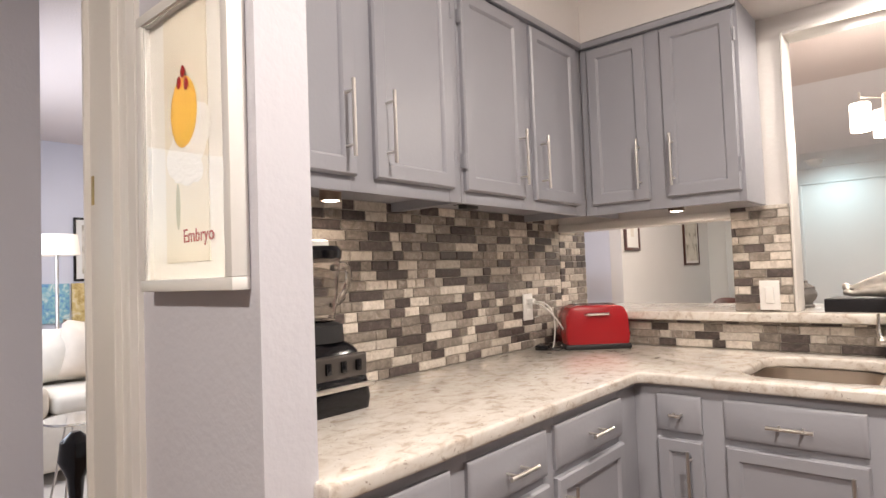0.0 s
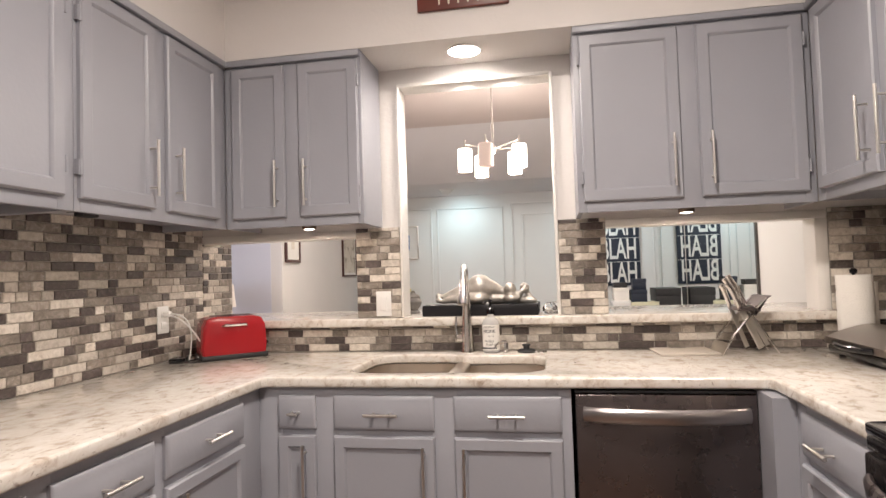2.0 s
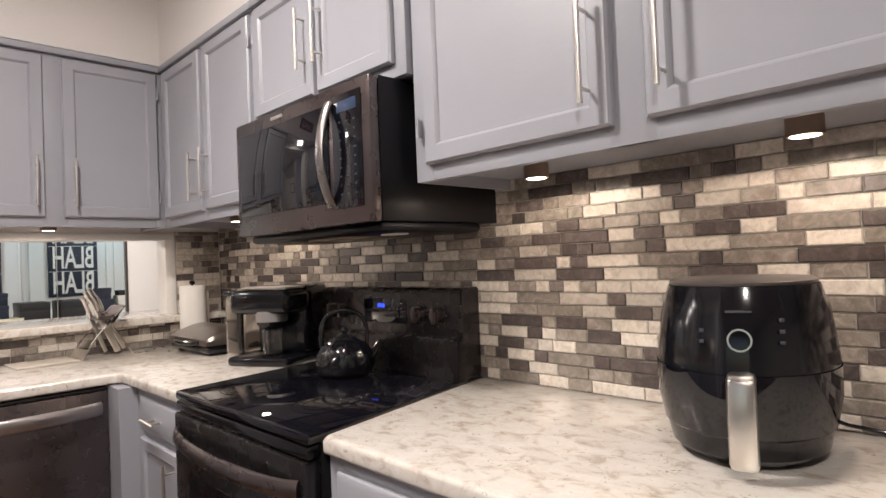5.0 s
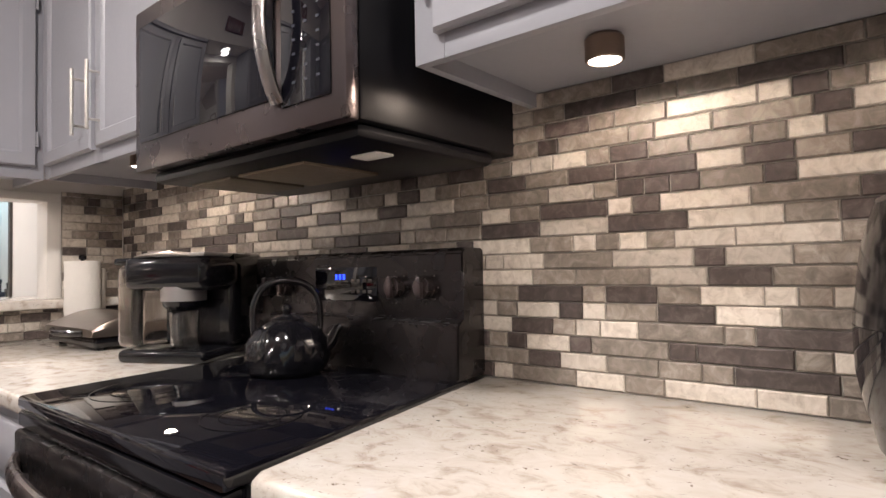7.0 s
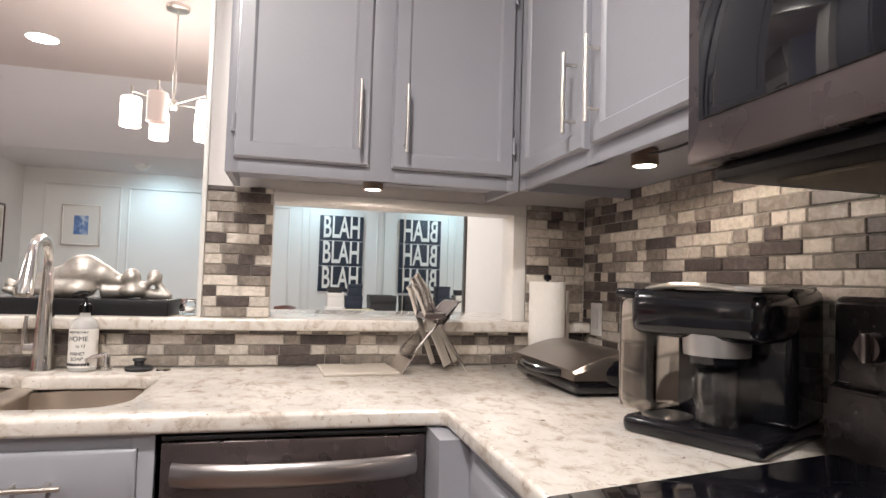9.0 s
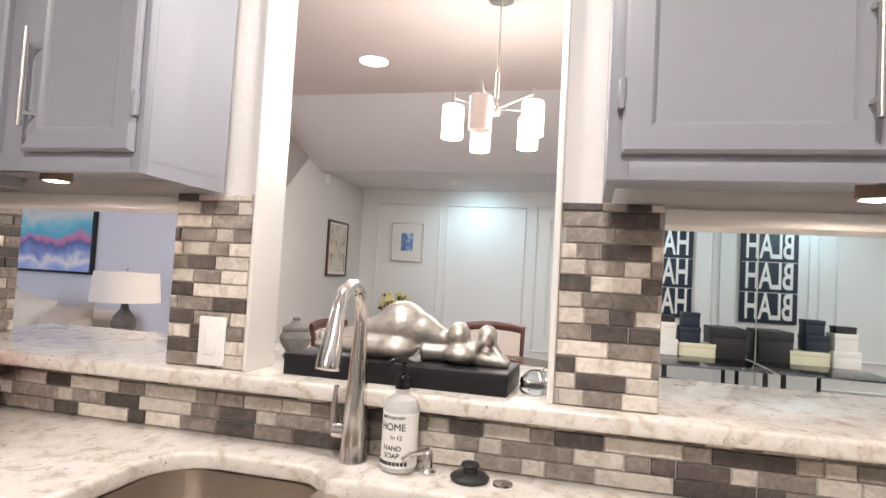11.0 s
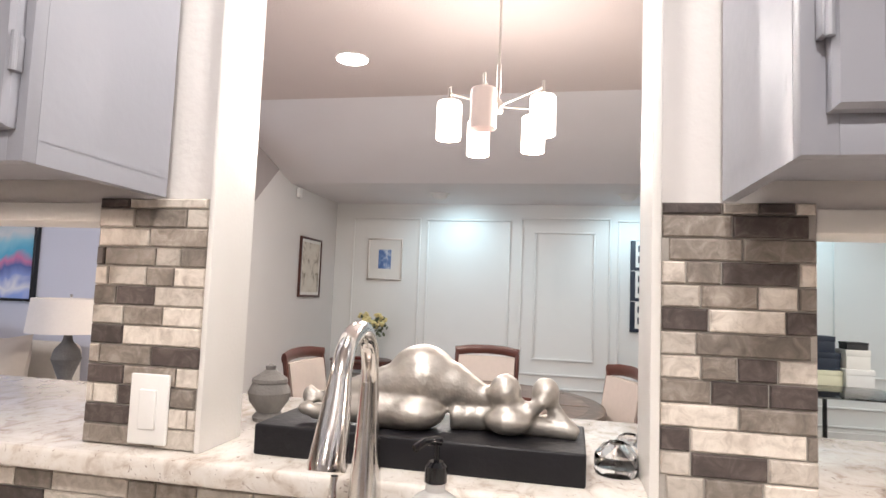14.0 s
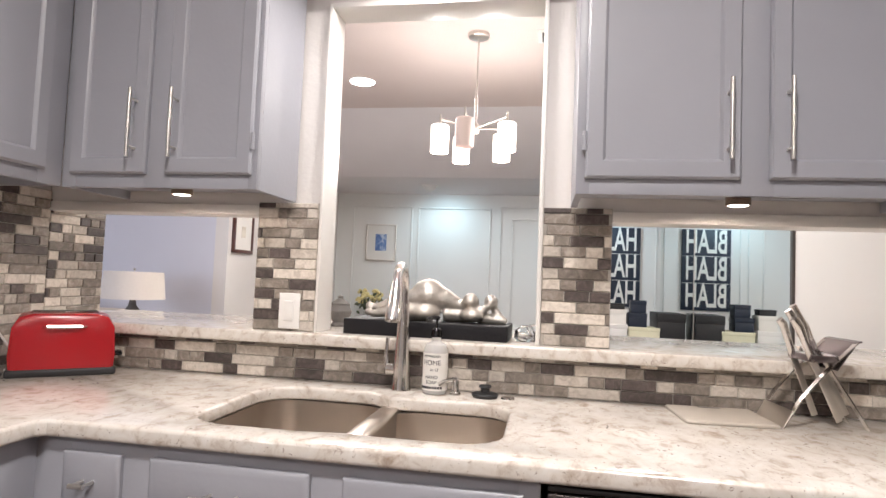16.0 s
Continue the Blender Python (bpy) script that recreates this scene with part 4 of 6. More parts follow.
sweep(bm, [(-0.045, 0, 0.062), (-0.052, 0.004, 0.10), (-0.05, 0.008, 0.155)], [0.011, 0.008, 0.006], 10)
part("lever", bm, M_CHROME, fa)

M_SOAPGL = glass_mat("hazy_clear_plastic", (0.90, 0.89, 0.87), 0.12, 1.2)
M_SOAPGL.node_tree.nodes["Principled BSDF"].inputs["Transmission Weight"].default_value = 0.5
sb = thing("soap_bottle", pose(0.165, 2.655, CT, 0, 0, -8), "clear glass soap bottle with printed label and black pump", "bottle")
gb = part("bottle", lathe(B(), [(0.0, 0.0), (0.033, 0.0), (0.037, 0.004), (0.037, 0.128), (0.030, 0.146), (0.014, 0.156), (0.0135, 0.170), (0.011, 0.170), (0.011, 0.155), (0.026, 0.143), (0.0335, 0.125), (0.0335, 0.008), (0.0, 0.006)], 32), M_SOAPGL, sb, "clear glass bottle")
part("label", lathe(B(), [(0.0374, 0.012), (0.0378, 0.012), (0.0378, 0.122), (0.0374, 0.122)], 32), M_PAPER, sb, "white paper wrap label")
part("pump_collar", lathe(B(), [(0.0, 0.168), (0.016, 0.168), (0.016, 0.190), (0.010, 0.196), (0.0, 0.196)], 24), M_BLK, sb)
bm = B()
cyl(bm, (0, 0, 0.19), (0, 0, 0.222), 0.004, n=12)
sweep(bm, [(0.008, 0, 0.224), (0.0, -0.004, 0.226), (-0.012, -0.02, 0.225), (-0.02, -0.034, 0.218)], 0.006, 10)
part("pump_nozzle", bm, M_BLK, sb)


def text_mesh(word, size, fat=0.0, extrude=0.0006):
    cu = bpy.data.curves.new("text", "FONT")
    cu.body, cu.size, cu.extrude, cu.align_x, cu.align_y = word, size, extrude, "CENTER", "CENTER"
    cu.offset = fat
    tmp = bpy.data.objects.new("tmp", cu)
    me = bpy.data.meshes.new_from_object(tmp)
    bpy.data.objects.remove(tmp)
    bpy.data.curves.remove(cu)
    return me


def text_part(word, size, material, parent, m, bend=0.0, wide=1.0, name="lettering", fat=0.0):
    me = text_mesh(word, size, fat)
    me.materials.append(material)
    for v in me.vertices:
        v.co.x *= wide
        if bend:
            a = v.co.x / bend
            v.co.z += bend * (math.cos(a) - 1)
            v.co.x = bend * math.sin(a)
    ob = new(name, me)
    ob.parent = parent
    ob.matrix_basis = m
    return ob


for word, size, zz, dx in (("APOTHECARY", 0.0085, 0.113, 0.0), ("HOME", 0.020, 0.094, 0.0), ("No 12", 0.012, 0.074, 0.006), ("HAND", 0.014, 0.052, 0.0), ("SOAP", 0.014, 0.037, 0.0)):
    text_part(word, size, M_INK, sb, pose(dx, -0.0382, zz, 90, 0, 0), 0.0382)
bm = B()
for i in range(9):
    a = radians(-140 + 12 * i)
    box(bm, 0.0378 * math.cos(a) - 0.003, 0.0378 * math.cos(a) + 0.003, 0.0378 * math.sin(a) - 0.0015, 0.0378 * math.sin(a) + 0.0015, 0.018, 0.025)
part("label_bar", bm, M_INK, sb, "dark bar of small unreadable print")

di = thing("soap_dispenser", pose(0.228, 2.655, CT), "small chrome deck soap dispenser", "dispenser")
part("base", lathe(B(), [(0.0, 0.0), (0.018, 0.0), (0.018, 0.005), (0.011, 0.010), (0.011, 0.038), (0.008, 0.045), (0.0, 0.045)], 22), M_CHROME, di)
part("nozzle", sweep(B(), [(0.006, 0, 0.044), (0.0, 0, 0.047), (-0.03, -0.03, 0.043), (-0.043, -0.043, 0.034)], 0.006, 10), M_CHROME, di)
stp = thing("sink_stopper", pose(0.318, 2.648, CT), "black rubber sink stopper on the worktop", "stopper")
part("disc", lathe(B(), [(0.0, 0.0), (0.036, 0.0), (0.040, 0.008), (0.034, 0.013), (0.014, 0.016), (0.013, 0.026), (0.019, 0.030), (0.017, 0.035), (0.0, 0.036)], 30), M_BLKMAT, stp)
sc = thing("air_gap_cap", pose(0.385, 2.648, CT), "flat round chrome cap on the worktop", "cap")
part("cap", lathe(B(), [(0.0, 0.0), (0.021, 0.0), (0.020, 0.004), (0.0, 0.006)], 26), M_CHROME, sc)

# light switches
for wx, wy, wz, rz, lab in ((-0.338, YB - 0.012, 1.134, 0, "white rocker light switch on the tiled pier"), (XR - 0.012, 2.62, 1.085, -90, "white blank wall plate on the tiled wall")):
    lsw = thing("light_switch", pose(wx, wy, wz, 0, 0, rz), lab, "switch")
    part("plate", rbox(-0.036, 0.036, -0.007, 0.0, -0.058, 0.058, 0.003), M_WHITE, lsw)
    part("rocker", rbox(-0.016, 0.016, -0.011, -0.006, -0.033, 0.033, 0.003), M_WHITE, lsw)

# ---- right worktop ----
cb = thing("cutting_board", pose(0.955, 2.60, CT, 0, 0, 4), "pale rectangular cutting board flat on the worktop", "cutting board")
part("board", rbox(-0.115, 0.115, -0.10, 0.10, 0, 0.010, 0.004), mat("pale_board", (0.55, 0.50, 0.44), 0.4, 0, 14, 0.1, 0.02), cb)
part("grip_slot", rbox(-0.03, 0.03, 0.078, 0.088, 0.0095, 0.0108, 0.001), M_DKGREY, cb)

kb = thing("knife_block", pose(1.175, 2.605, CT, 0, 0, 6), "folded steel knife stand holding silver-handled knives", "knife block")
bm = B()


def strap(bm, pts, w, t=0.003):
    """A bent flat steel strip of width w along y."""
    pts = [Vector(p) for p in pts]
    n = len(pts)
    nrm = []
    for i in range(n):
        d = pts[min(i + 1, n - 1)] - pts[max(i - 1, 0)]
        nrm.append(Vector((-d.z, 0, d.x)).normalized() * t)
    rows = []
    for p, q in zip(pts, nrm):
        rows.append([bm.verts.new(v) for v in (p + Vector((0, -w, 0)), p + Vector((0, w, 0)), p + q + Vector((0, w, 0)), p + q + Vector((0, -w, 0)))])
    for a, b in zip(rows, rows[1:]):
        for k in range(4):
            bm.faces.new((a[k], a[(k + 1) % 4], b[(k + 1) % 4], b[k]))
    bm.faces.new(rows[0][::-1])
    bm.faces.new(rows[-1])


def add_strap(bm, pts, w, yy, t=0.003):
    tmp_ = B()
    strap(tmp_, pts, w, t)
    bmesh.ops.translate(tmp_, vec=(0, yy, 0), verts=tmp_.verts)
    me_ = bpy.data.meshes.new("t")
    tmp_.to_mesh(me_)
    tmp_.free()
    bm.from_mesh(me_)
    bpy.data.meshes.remove(me_)


for yy in (-0.068, 0.068):
    add_strap(bm, [(-0.095, 0, 0.0), (-0.05, 0, 0.075), (0.005, 0, 0.140), (0.085, 0, 0.222)], 0.008, yy)
part("front_leg_frame", bm, M_CHROME, kb, "polished steel leg frame")
bm = B()
strap(bm, [(-0.097, 0, 0.0), (-0.072, 0, 0.045)], 0.074)
part("foot_plate", bm, M_STEEL, kb, "polished steel foot plate")
bm = B()
strap(bm, [(0.035, 0, 0.150), (0.085, 0, 0.222), (0.095, 0, 0.224)], 0.072, 0.004)
part("slanted_plate", bm, M_BLKSS, kb, "slanted dark steel plate")
bm = B()
for yy in (-0.045, 0.045):
    add_strap(bm, [(0.130, 0, 0.0), (0.075, 0, 0.085), (0.0, 0, 0.200)], 0.009, yy)
part("back_leg", bm, M_CHROME, kb)
part("slot_bar", rbox(-0.022, 0.060, -0.060, 0.060, 0.168, 0.186, 0.003), M_BLKSS, kb, "slotted dark cross bar")
for i, (x, y, tilt, ln) in enumerate(((-0.012, -0.045, -24, 0.115), (0.004, -0.015, -26, 0.140), (0.024, 0.012, -22, 0.150), (0.046, 0.035, -26, 0.135), (-0.014, 0.045, -20, 0.105))):
    kn = new("knife")
    kn.parent = kb
    kn.matrix_basis = pose(x, y, 0.172, 0, tilt, 0)
    bm = B()
    sweep(bm, [(0, 0, 0.0), (0, 0, 0.012), (0.002, 0, 0.05), (0.004, 0, 0.09), (-0.002, 0, ln)], [0.006, 0.008, 0.0085, 0.0105, 0.009], 14, 1.1)
    part("knife_handle", bm, M_CHROME, kn, "silver knife handle")
    part("blade", rbox(-0.009, 0.009, -0.001, 0.001, -0.168, 0.008, 0.0008), M_STEEL, kn)

pt = thing("paper_towel_holder", pose(1.605, 2.62, CT), "upright paper towel roll on a steel stand", "paper towel")
part("foot", lathe(B(), [(0.0, 0.0), (0.075, 0.0), (0.078, 0.006), (0.070, 0.012), (0.0, 0.014)], 36), M_STEEL, pt)
part("rod", lathe(B(), [(0.006, 0.01), (0.006, 0.302), (0.013, 0.305), (0.014, 0.318), (0.006, 0.324), (0.0, 0.324)], 16), M_BLK, pt)
bm = B()
prof = [(0.020, 0.018)] + [(0.062 + 0.0012 * math.sin(k * 2.1), 0.018 + 0.28 * k / 10) for k in range(11)] + [(0.020, 0.298)]
lathe(bm, prof, 40)
lathe(bm, [(0.020, 0.298), (0.020, 0.018)], 40)
part("paper_roll", bm, M_PAPER, pt, "white paper roll")
part("tension_arm", rbox(0.068, 0.082, -0.008, 0.008, 0.0, 0.27, 0.004), M_STEEL, pt)

gr = thing("contact_grill", pose(1.618, 2.325, CT, 0, 0, -90), "dark metallic contact grill with a domed lid", "grill")
bm = B()
secs = []
for k in range(13):
    u = k / 12
    y = -0.165 + 0.30 * u
    z = 0.055 + 0.062 * math.sin(math.pi * (0.10 + 0.80 * u)) ** 1.2
    secs.append((y, z))
rows = []
for x, sc in ((-0.215, 0.55), (-0.205, 0.9), (-0.18, 1.0), (0.18, 1.0), (0.205, 0.9), (0.215, 0.55)):
    rows.append([bm.verts.new((x, y * (0.97 if sc < 0.9 else 1), 0.05 + (z - 0.05) * sc)) for y, z in secs] + [bm.verts.new((x, 0.135, 0.045)), bm.verts.new((x, -0.165, 0.045))])
for a, b in zip(rows, rows[1:]):
    for i in range(len(a)):
        bm.faces.new((a[i], a[(i + 1) % len(a)], b[(i + 1) % len(a)], b[i]))
bm.faces.new(rows[0][::-1])
bm.faces.new(rows[-1])
part("lid", bm, M_GRILL, gr, "dark metallic domed lid")
part("base", rbox(-0.21, 0.21, -0.155, 0.14, 0.010, 0.043, 0.010), M_BLK, gr)
part("front_handle", sweep(B(), arc((-0.14, -0.16, 0.055), (0, -0.225, 0.05), (0.14, -0.16, 0.055), 10), 0.010, 10), M_BLK, gr)
part("side_cap", ball(B(), (0.205, -0.02, 0.062), 0.05, (0.35, 1.3, 0.75), 24), M_BLK, gr, "glossy black side cap")
for fx in (-0.17, 0.17):
    for fy in (-0.12, 0.10):
        part("foot", cyl(B(), (fx, fy, 0), (fx, fy, 0.012), 0.012), M_BLKMAT, gr)

# single-serve coffee maker
cm = thing("coffee_maker", pose(1.606, 1.768, CT, 0, 0, -64) @ Matrix.Diagonal((1.0, 0.98, 1, 1)), "black single-serve coffee maker with a clear water tank", "coffee maker")
part("base", rbox(-0.12, 0.155, -0.17, 0.14, 0.0, 0.035, 0.014), M_BLK, cm)
part("body", rbox(-0.078, 0.155, -0.03, 0.14, 0.03, 0.30, 0.02), M_BLK, cm, "glossy black body")
part("brew_head", rbox(-0.115, 0.155, -0.16, 0.14, 0.195, 0.292, 0.028), M_BLK, cm, "rounded black brew head")
bm = B()
sweep(bm, [(-0.08, -0.13, 0.288), (-0.02, -0.15, 0.297), (0.06, -0.15, 0.297), (0.12, -0.13, 0.288)], 0.016, 10, 0.4)
part("lid_handle", bm, M_STEEL, cm, "silver lid band")
M_SATIN = mat("satin_steel", (0.60, 0.59, 0.59), 0.36, 0.95, 20, 0.05, 0, 200)
part("steel_collar", lathe(B(), [(0.0, 0.166), (0.060, 0.166), (0.062, 0.206), (0.0, 0.206)], 32, (0.040, -0.095, 0)), M_SATIN, cm, "brushed steel collar")
part("filter_cone", lathe(B(), [(0.0, 0.136), (0.034, 0.136), (0.054, 0.152), (0.058, 0.167), (0.0, 0.167)], 28, (0.040, -0.095, 0)), M_BLK, cm)
part("water_tank", rbox(-0.16, -0.075, -0.13, 0.10, 0.035, 0.27, 0.02), M_SMOKE, cm, "clear water tank")
part("tank_lid", rbox(-0.163, -0.072, -0.133, 0.103, 0.268, 0.288, 0.008), M_BLK, cm)
part("top_plate", rbox(-0.02, 0.145, -0.152, 0.06, 0.288, 0.299, 0.005), M_SATIN, cm, "satin silver top plate")
part("drip_grid", lathe(B(), [(0.0, 0.034), (0.048, 0.034), (0.050, 0.038), (0.0, 0.040)], 30, (-0.055, -0.105, 0)), M_STEEL, cm, "round silver drip plate")
mg = thing("glass_mug", pose(1.541, 1.691, CT + 0.0355, 0, 0, -5), "clear glass coffee mug under the brew head", "mug")
part("cup", lathe(B(), [(0.0, 0.0), (0.034, 0.0), (0.037, 0.003), (0.040, 0.098), (0.0375, 0.098), (0.034, 0.006), (0.0, 0.006)], 30), M_GLASS, mg)
part("mug_handle", sweep(B(), arc((0, 0.037, 0.085), (0, 0.085, 0.085), (0, 0.072, 0.045), 8) + arc((0, 0.072, 0.045), (0, 0.062, 0.012), (0, 0.036, 0.018), 6)[1:], 0.005, 10), M_GLASS, mg)

# kettle
ke = thing("kettle", pose(1.545, 1.22, 0.9225, 0, 0, -35), "dented glossy black kettle with an arched handle, on the cooktop", "kettle")
bm = B()
n = 48
prof = [(0.0, 0.0), (0.085, 0.0), (0.098, 0.012), (0.104, 0.04), (0.098, 0.075), (0.078, 0.105), (0.050, 0.122), (0.042, 0.126)]
rings = []
for r, z in prof:
    ring = []
    for i in range(n):
        a = 2 * math.pi * i / n
        w = r * (1 + 0.075 * math.sin(9 * a + z * 30) * min(1, z * 30) * (1 if r > 0.05 else 0.2))
        ring.append(bm.verts.new((max(w, 1e-4) * math.cos(a), max(w, 1e-4) * math.sin(a), z)))
    rings.append(ring)
for a, b in zip(rings, rings[1:]):
    for i in range(n):
        bm.faces.new((a[i], a[(i + 1) % n], b[(i + 1) % n], b[i]))
part("body", bm, M_BLK, ke, "fluted glossy black body")
part("lid", lathe(B(), [(0.043, 0.124), (0.043, 0.130), (0.025, 0.140), (0.0, 0.143)], 30), M_BLK, ke)
part("lid_knob", ball(B(), (0, 0, 0.153), 0.013, (1, 1, 0.9), 18), M_BLK, ke)
part("spout", sweep(B(), [(0.080, 0, 0.045), (0.112, 0, 0.075), (0.125, 0, 0.10), (0.137, 0, 0.108)], [0.020, 0.015, 0.011, 0.010], 14), M_BLK, ke)
part("handle", sweep(B(), arc((-0.078, 0, 0.085), (-0.105, 0, 0.222), (0.0, 0, 0.222), 10) + arc((0.0, 0, 0.222), (0.105, 0, 0.222), (0.078, 0, 0.085), 10)[1:], 0.007, 12, 1.2), M_BLK, ke)
for o in ke.children:
    o.scale = (0.9, 0.9, 0.96)

# air fryer
af = thing("air_fryer", pose(1.60, -0.01, CT, 0, 0, -73), "large glossy black air fryer with a grey drawer handle", "air fryer")
part("body", lathe(B(), [(0.0, 0.004), (0.125, 0.004), (0.145, 0.02), (0.165, 0.10), (0.168, 0.17), (0.156, 0.26), (0.143, 0.30), (0.140, 0.308), (0.0, 0.308)], 56, (0, 0, 0), 0.92, 1.1), M_BLK, af, "glossy black body")
part("top_plate", lathe(B(), [(0.0, 0.309), (0.138, 0.309), (0.138, 0.314), (0.128, 0.318), (0.0, 0.319)], 56, (0, 0, 0), 0.92, 1.1), M_DKGREY, af, "dark grey top plate")
bm = B()
box(bm, -0.022, 0.022, -0.222, -0.200, 0.020, 0.165, 0.009)
box(bm, -0.022, 0.022, -0.215, -0.165, 0.150, 0.172, 0.009)
dr_ = part("drawer_handle", bm, M_STEEL, af, "grey metallic drawer handle")
part("drawer_front", lathe(B(), [(0.130, 0.035), (0.158, 0.06), (0.168, 0.11), (0.169, 0.165)], 56, (0, -0.003, 0), 0.92, 1.1), M_BLKGLASS, af)
bm = B()
lathe(bm, [(0.016, 0.0), (0.016, 0.004), (0.019, 0.004), (0.019, 0.0)], 30)
rg_ = part("dial_ring", bm, M_STEEL, af, "silver dial ring")
rg_.matrix_basis = pose(0, -0.1775, 0.222, 84, 0, 0)
for sx in (-0.058, 0.062):
    for k in range(2 if sx < 0 else 3):
        ic = part("touch_mark", rbox(-0.004, 0.004, -0.002, 0.0, -0.003, 0.003, 0.001), M_KEYS, af)
        ic.matrix_basis = pose(sx, -0.166 + 0.003 * k, 0.218 + 0.018 * k, -6, 0, sx * 120)
lg = part("name_bar", rbox(-0.02, 0.02, -0.002, 0.0, -0.002, 0.002, 0.001), M_KEYS, af)
lg.matrix_basis = pose(0, -0.1705, 0.268, -8, 0, 0)
part("power_lead", sweep(B(), [(0.10, 0.12, 0.05), (0.17, 0.13, 0.02), (0.25, 0.14, 0.006), (0.34, 0.10, 0.005)], 0.004, 8), M_BLK, af)

# ---- on the bar ledge ----
st = thing("statue_plinth", pose(0.108, 2.838, LEDGE, 0, 0, -1.5), "black painted wooden plinth under the statue", "plinth")
part("block", rbox(-0.268, 0.268, -0.10, 0.10, 0.0, 0.050, 0.004), mat("worn_black_paint", (0.010, 0.0095, 0.012), 0.45, 0, 16, 0.4, 0.1, 90, 0.3), st)
bm = B()


def sp(px, py, r, s=(1, 1, 1), y=0.0, tilt=0):
    ball(bm, (-0.155 + (px - 520) / 910, 2.838 + y, LEDGE + 0.05 + (712 - py) / 910), r, s, 20, pose(0, 0, 0, 0, tilt, 0))


def limb(pts, rad):
    sweep(bm, [(-0.155 + (a - 520) / 910, 2.838 + y, LEDGE + 0.05 + (712 - b) / 910) for a, b, y in pts], rad, 14)


sp(752, 640, 0.060, (1.05, 0.95, 0.98), 0.0)
sp(772, 648, 0.048, (1.1, 0.9, 0.9), 0.0)
sp(745, 688, 0.048, (1.15, 1.0, 0.62), -0.03)
limb([(770, 645, 0), (808, 648, 0), (842, 660, 0), (878, 668, 0)], [0.050, 0.037, 0.023, 0.018])
limb([(800, 690, -0.01), (850, 692, 0), (900, 690, 0)], [0.026, 0.024, 0.022])
limb([(745, 645, -0.01), (690, 650, -0.02), (640, 662, -0.02), (600, 676, -0.02), (575, 678, -0.02)], [0.046, 0.029, 0.019, 0.012, 0.009])
limb([(740, 690, -0.03), (680, 688, -0.045), (630, 690, -0.045), (590, 698, -0.045), (572, 690, -0.04)], [0.034, 0.025, 0.018, 0.012, 0.010])
sp(572, 676, 0.014, (1.0, 0.9, 1.3), -0.02)
sp(578, 692, 0.014, (1.3, 0.9, 0.9), -0.045)
sp(884, 650, 0.029, (0.95, 1, 1.05), -0.02)
sp(890, 690, 0.034, (1.15, 0.9, 0.66), -0.035)
sp(944, 648, 0.025, (0.95, 1, 1), -0.01)
limb([(905, 672, -0.02), (928, 672, -0.03), (944, 656, -0.035)], [0.016, 0.012, 0.010])
limb([(944, 655, 0.0), (970, 690, -0.01), (992, 706, -0.015)], [0.012, 0.013, 0.011])
limb([(910, 695, -0.01), (950, 700, -0.01), (992, 705, -0.015)], [0.022, 0.017, 0.012])
stat = part("statue", bm, M_SILVER)
tagged(stat, "mottled pewter-coloured abstract reclining figure on the plinth", "statue")
rm = stat.modifiers.new("fuse", "REMESH")
rm.mode, rm.voxel_size, rm.use_smooth_shade = "VOXEL", 0.005, True
sm = stat.modifiers.new("soften", "SMOOTH")
sm.iterations, sm.factor = 5, 0.5

for ax, ay, r in ((0.425, 2.83, 0.036), (0.452, 2.895, 0.030)):
    gd = thing("glass_dish", pose(ax, ay, LEDGE), "small round clear glass dish on the ledge", "dish", "glass dishes")
    part("dish", lathe(B(), [(0.0, 0.0), (r * 0.9, 0.0), (r, 0.008), (r * 0.95, 0.030), (r * 0.6, 0.046), (r * 0.35, 0.050), (r * 0.35, 0.046), (r * 0.8, 0.028), (r * 0.8, 0.012), (0.0, 0.008)], 28), M_GLASS, gd)
ur = thing("stone_urn", pose(-0.262, 2.99, LEDGE), "small weathered grey stone lidded urn", "urn")
part("pot", lathe(B(), [(0.0, 0.0), (0.030, 0.0), (0.033, 0.008), (0.024, 0.018), (0.040, 0.040), (0.044, 0.058), (0.036, 0.076), (0.030, 0.080), (0.0, 0.080)], 28), M_URN, ur)
part("lid", lathe(B(), [(0.0, 0.079), (0.037, 0.079), (0.036, 0.086), (0.018, 0.098), (0.010, 0.104), (0.011, 0.112), (0.0, 0.116)], 26), M_URN, ur)

# ---- framed print on the stub wall ----
fp = thing("framed_print", pose(-0.8425, 0.639, 1.53), "white deep-framed print of an egg on a wall", "framed print")
bm = B()
W2, H2 = 0.176, 0.278
for x0, x1, z0, z1 in ((-W2, W2, -H2, -H2 + 0.022), (-W2, W2, H2 - 0.022, H2), (-W2, -W2 + 0.022, -H2 + 0.022, H2 - 0.022), (W2 - 0.022, W2, -H2 + 0.022, H2 - 0.022)):
    box(bm, x0, x1, -0.034, 0.0, z0, z1, 0.002)
part("frame", bm, M_WHITE, fp)
part("mat_board", box(B(), -W2 + 0.022, W2 - 0.022, -0.014, -0.004, -H2 + 0.022, H2 - 0.022), M_MATBOARD, fp)
part("print", box(B(), -0.09, 0.075, -0.016, -0.0135, -0.225, 0.25), M_BEIGEP, fp, "beige print")
bm = B()
for cx, cz, r in ((0.0, 0.0, 0.06), (0.05, 0.02, 0.04), (-0.05, -0.03, 0.035), (0.0, 0.005, 0.045), (-0.03, -0.01, 0.035), (0.035, -0.01, 0.035), (0.0, -0.045, 0.04), (0.03, 0.035, 0.032), (-0.035, -0.05, 0.026), (0.035, -0.06, 0.022)):
    ball(bm, (cx, -0.016, cz), r, (1, 0.03, 1), 20)
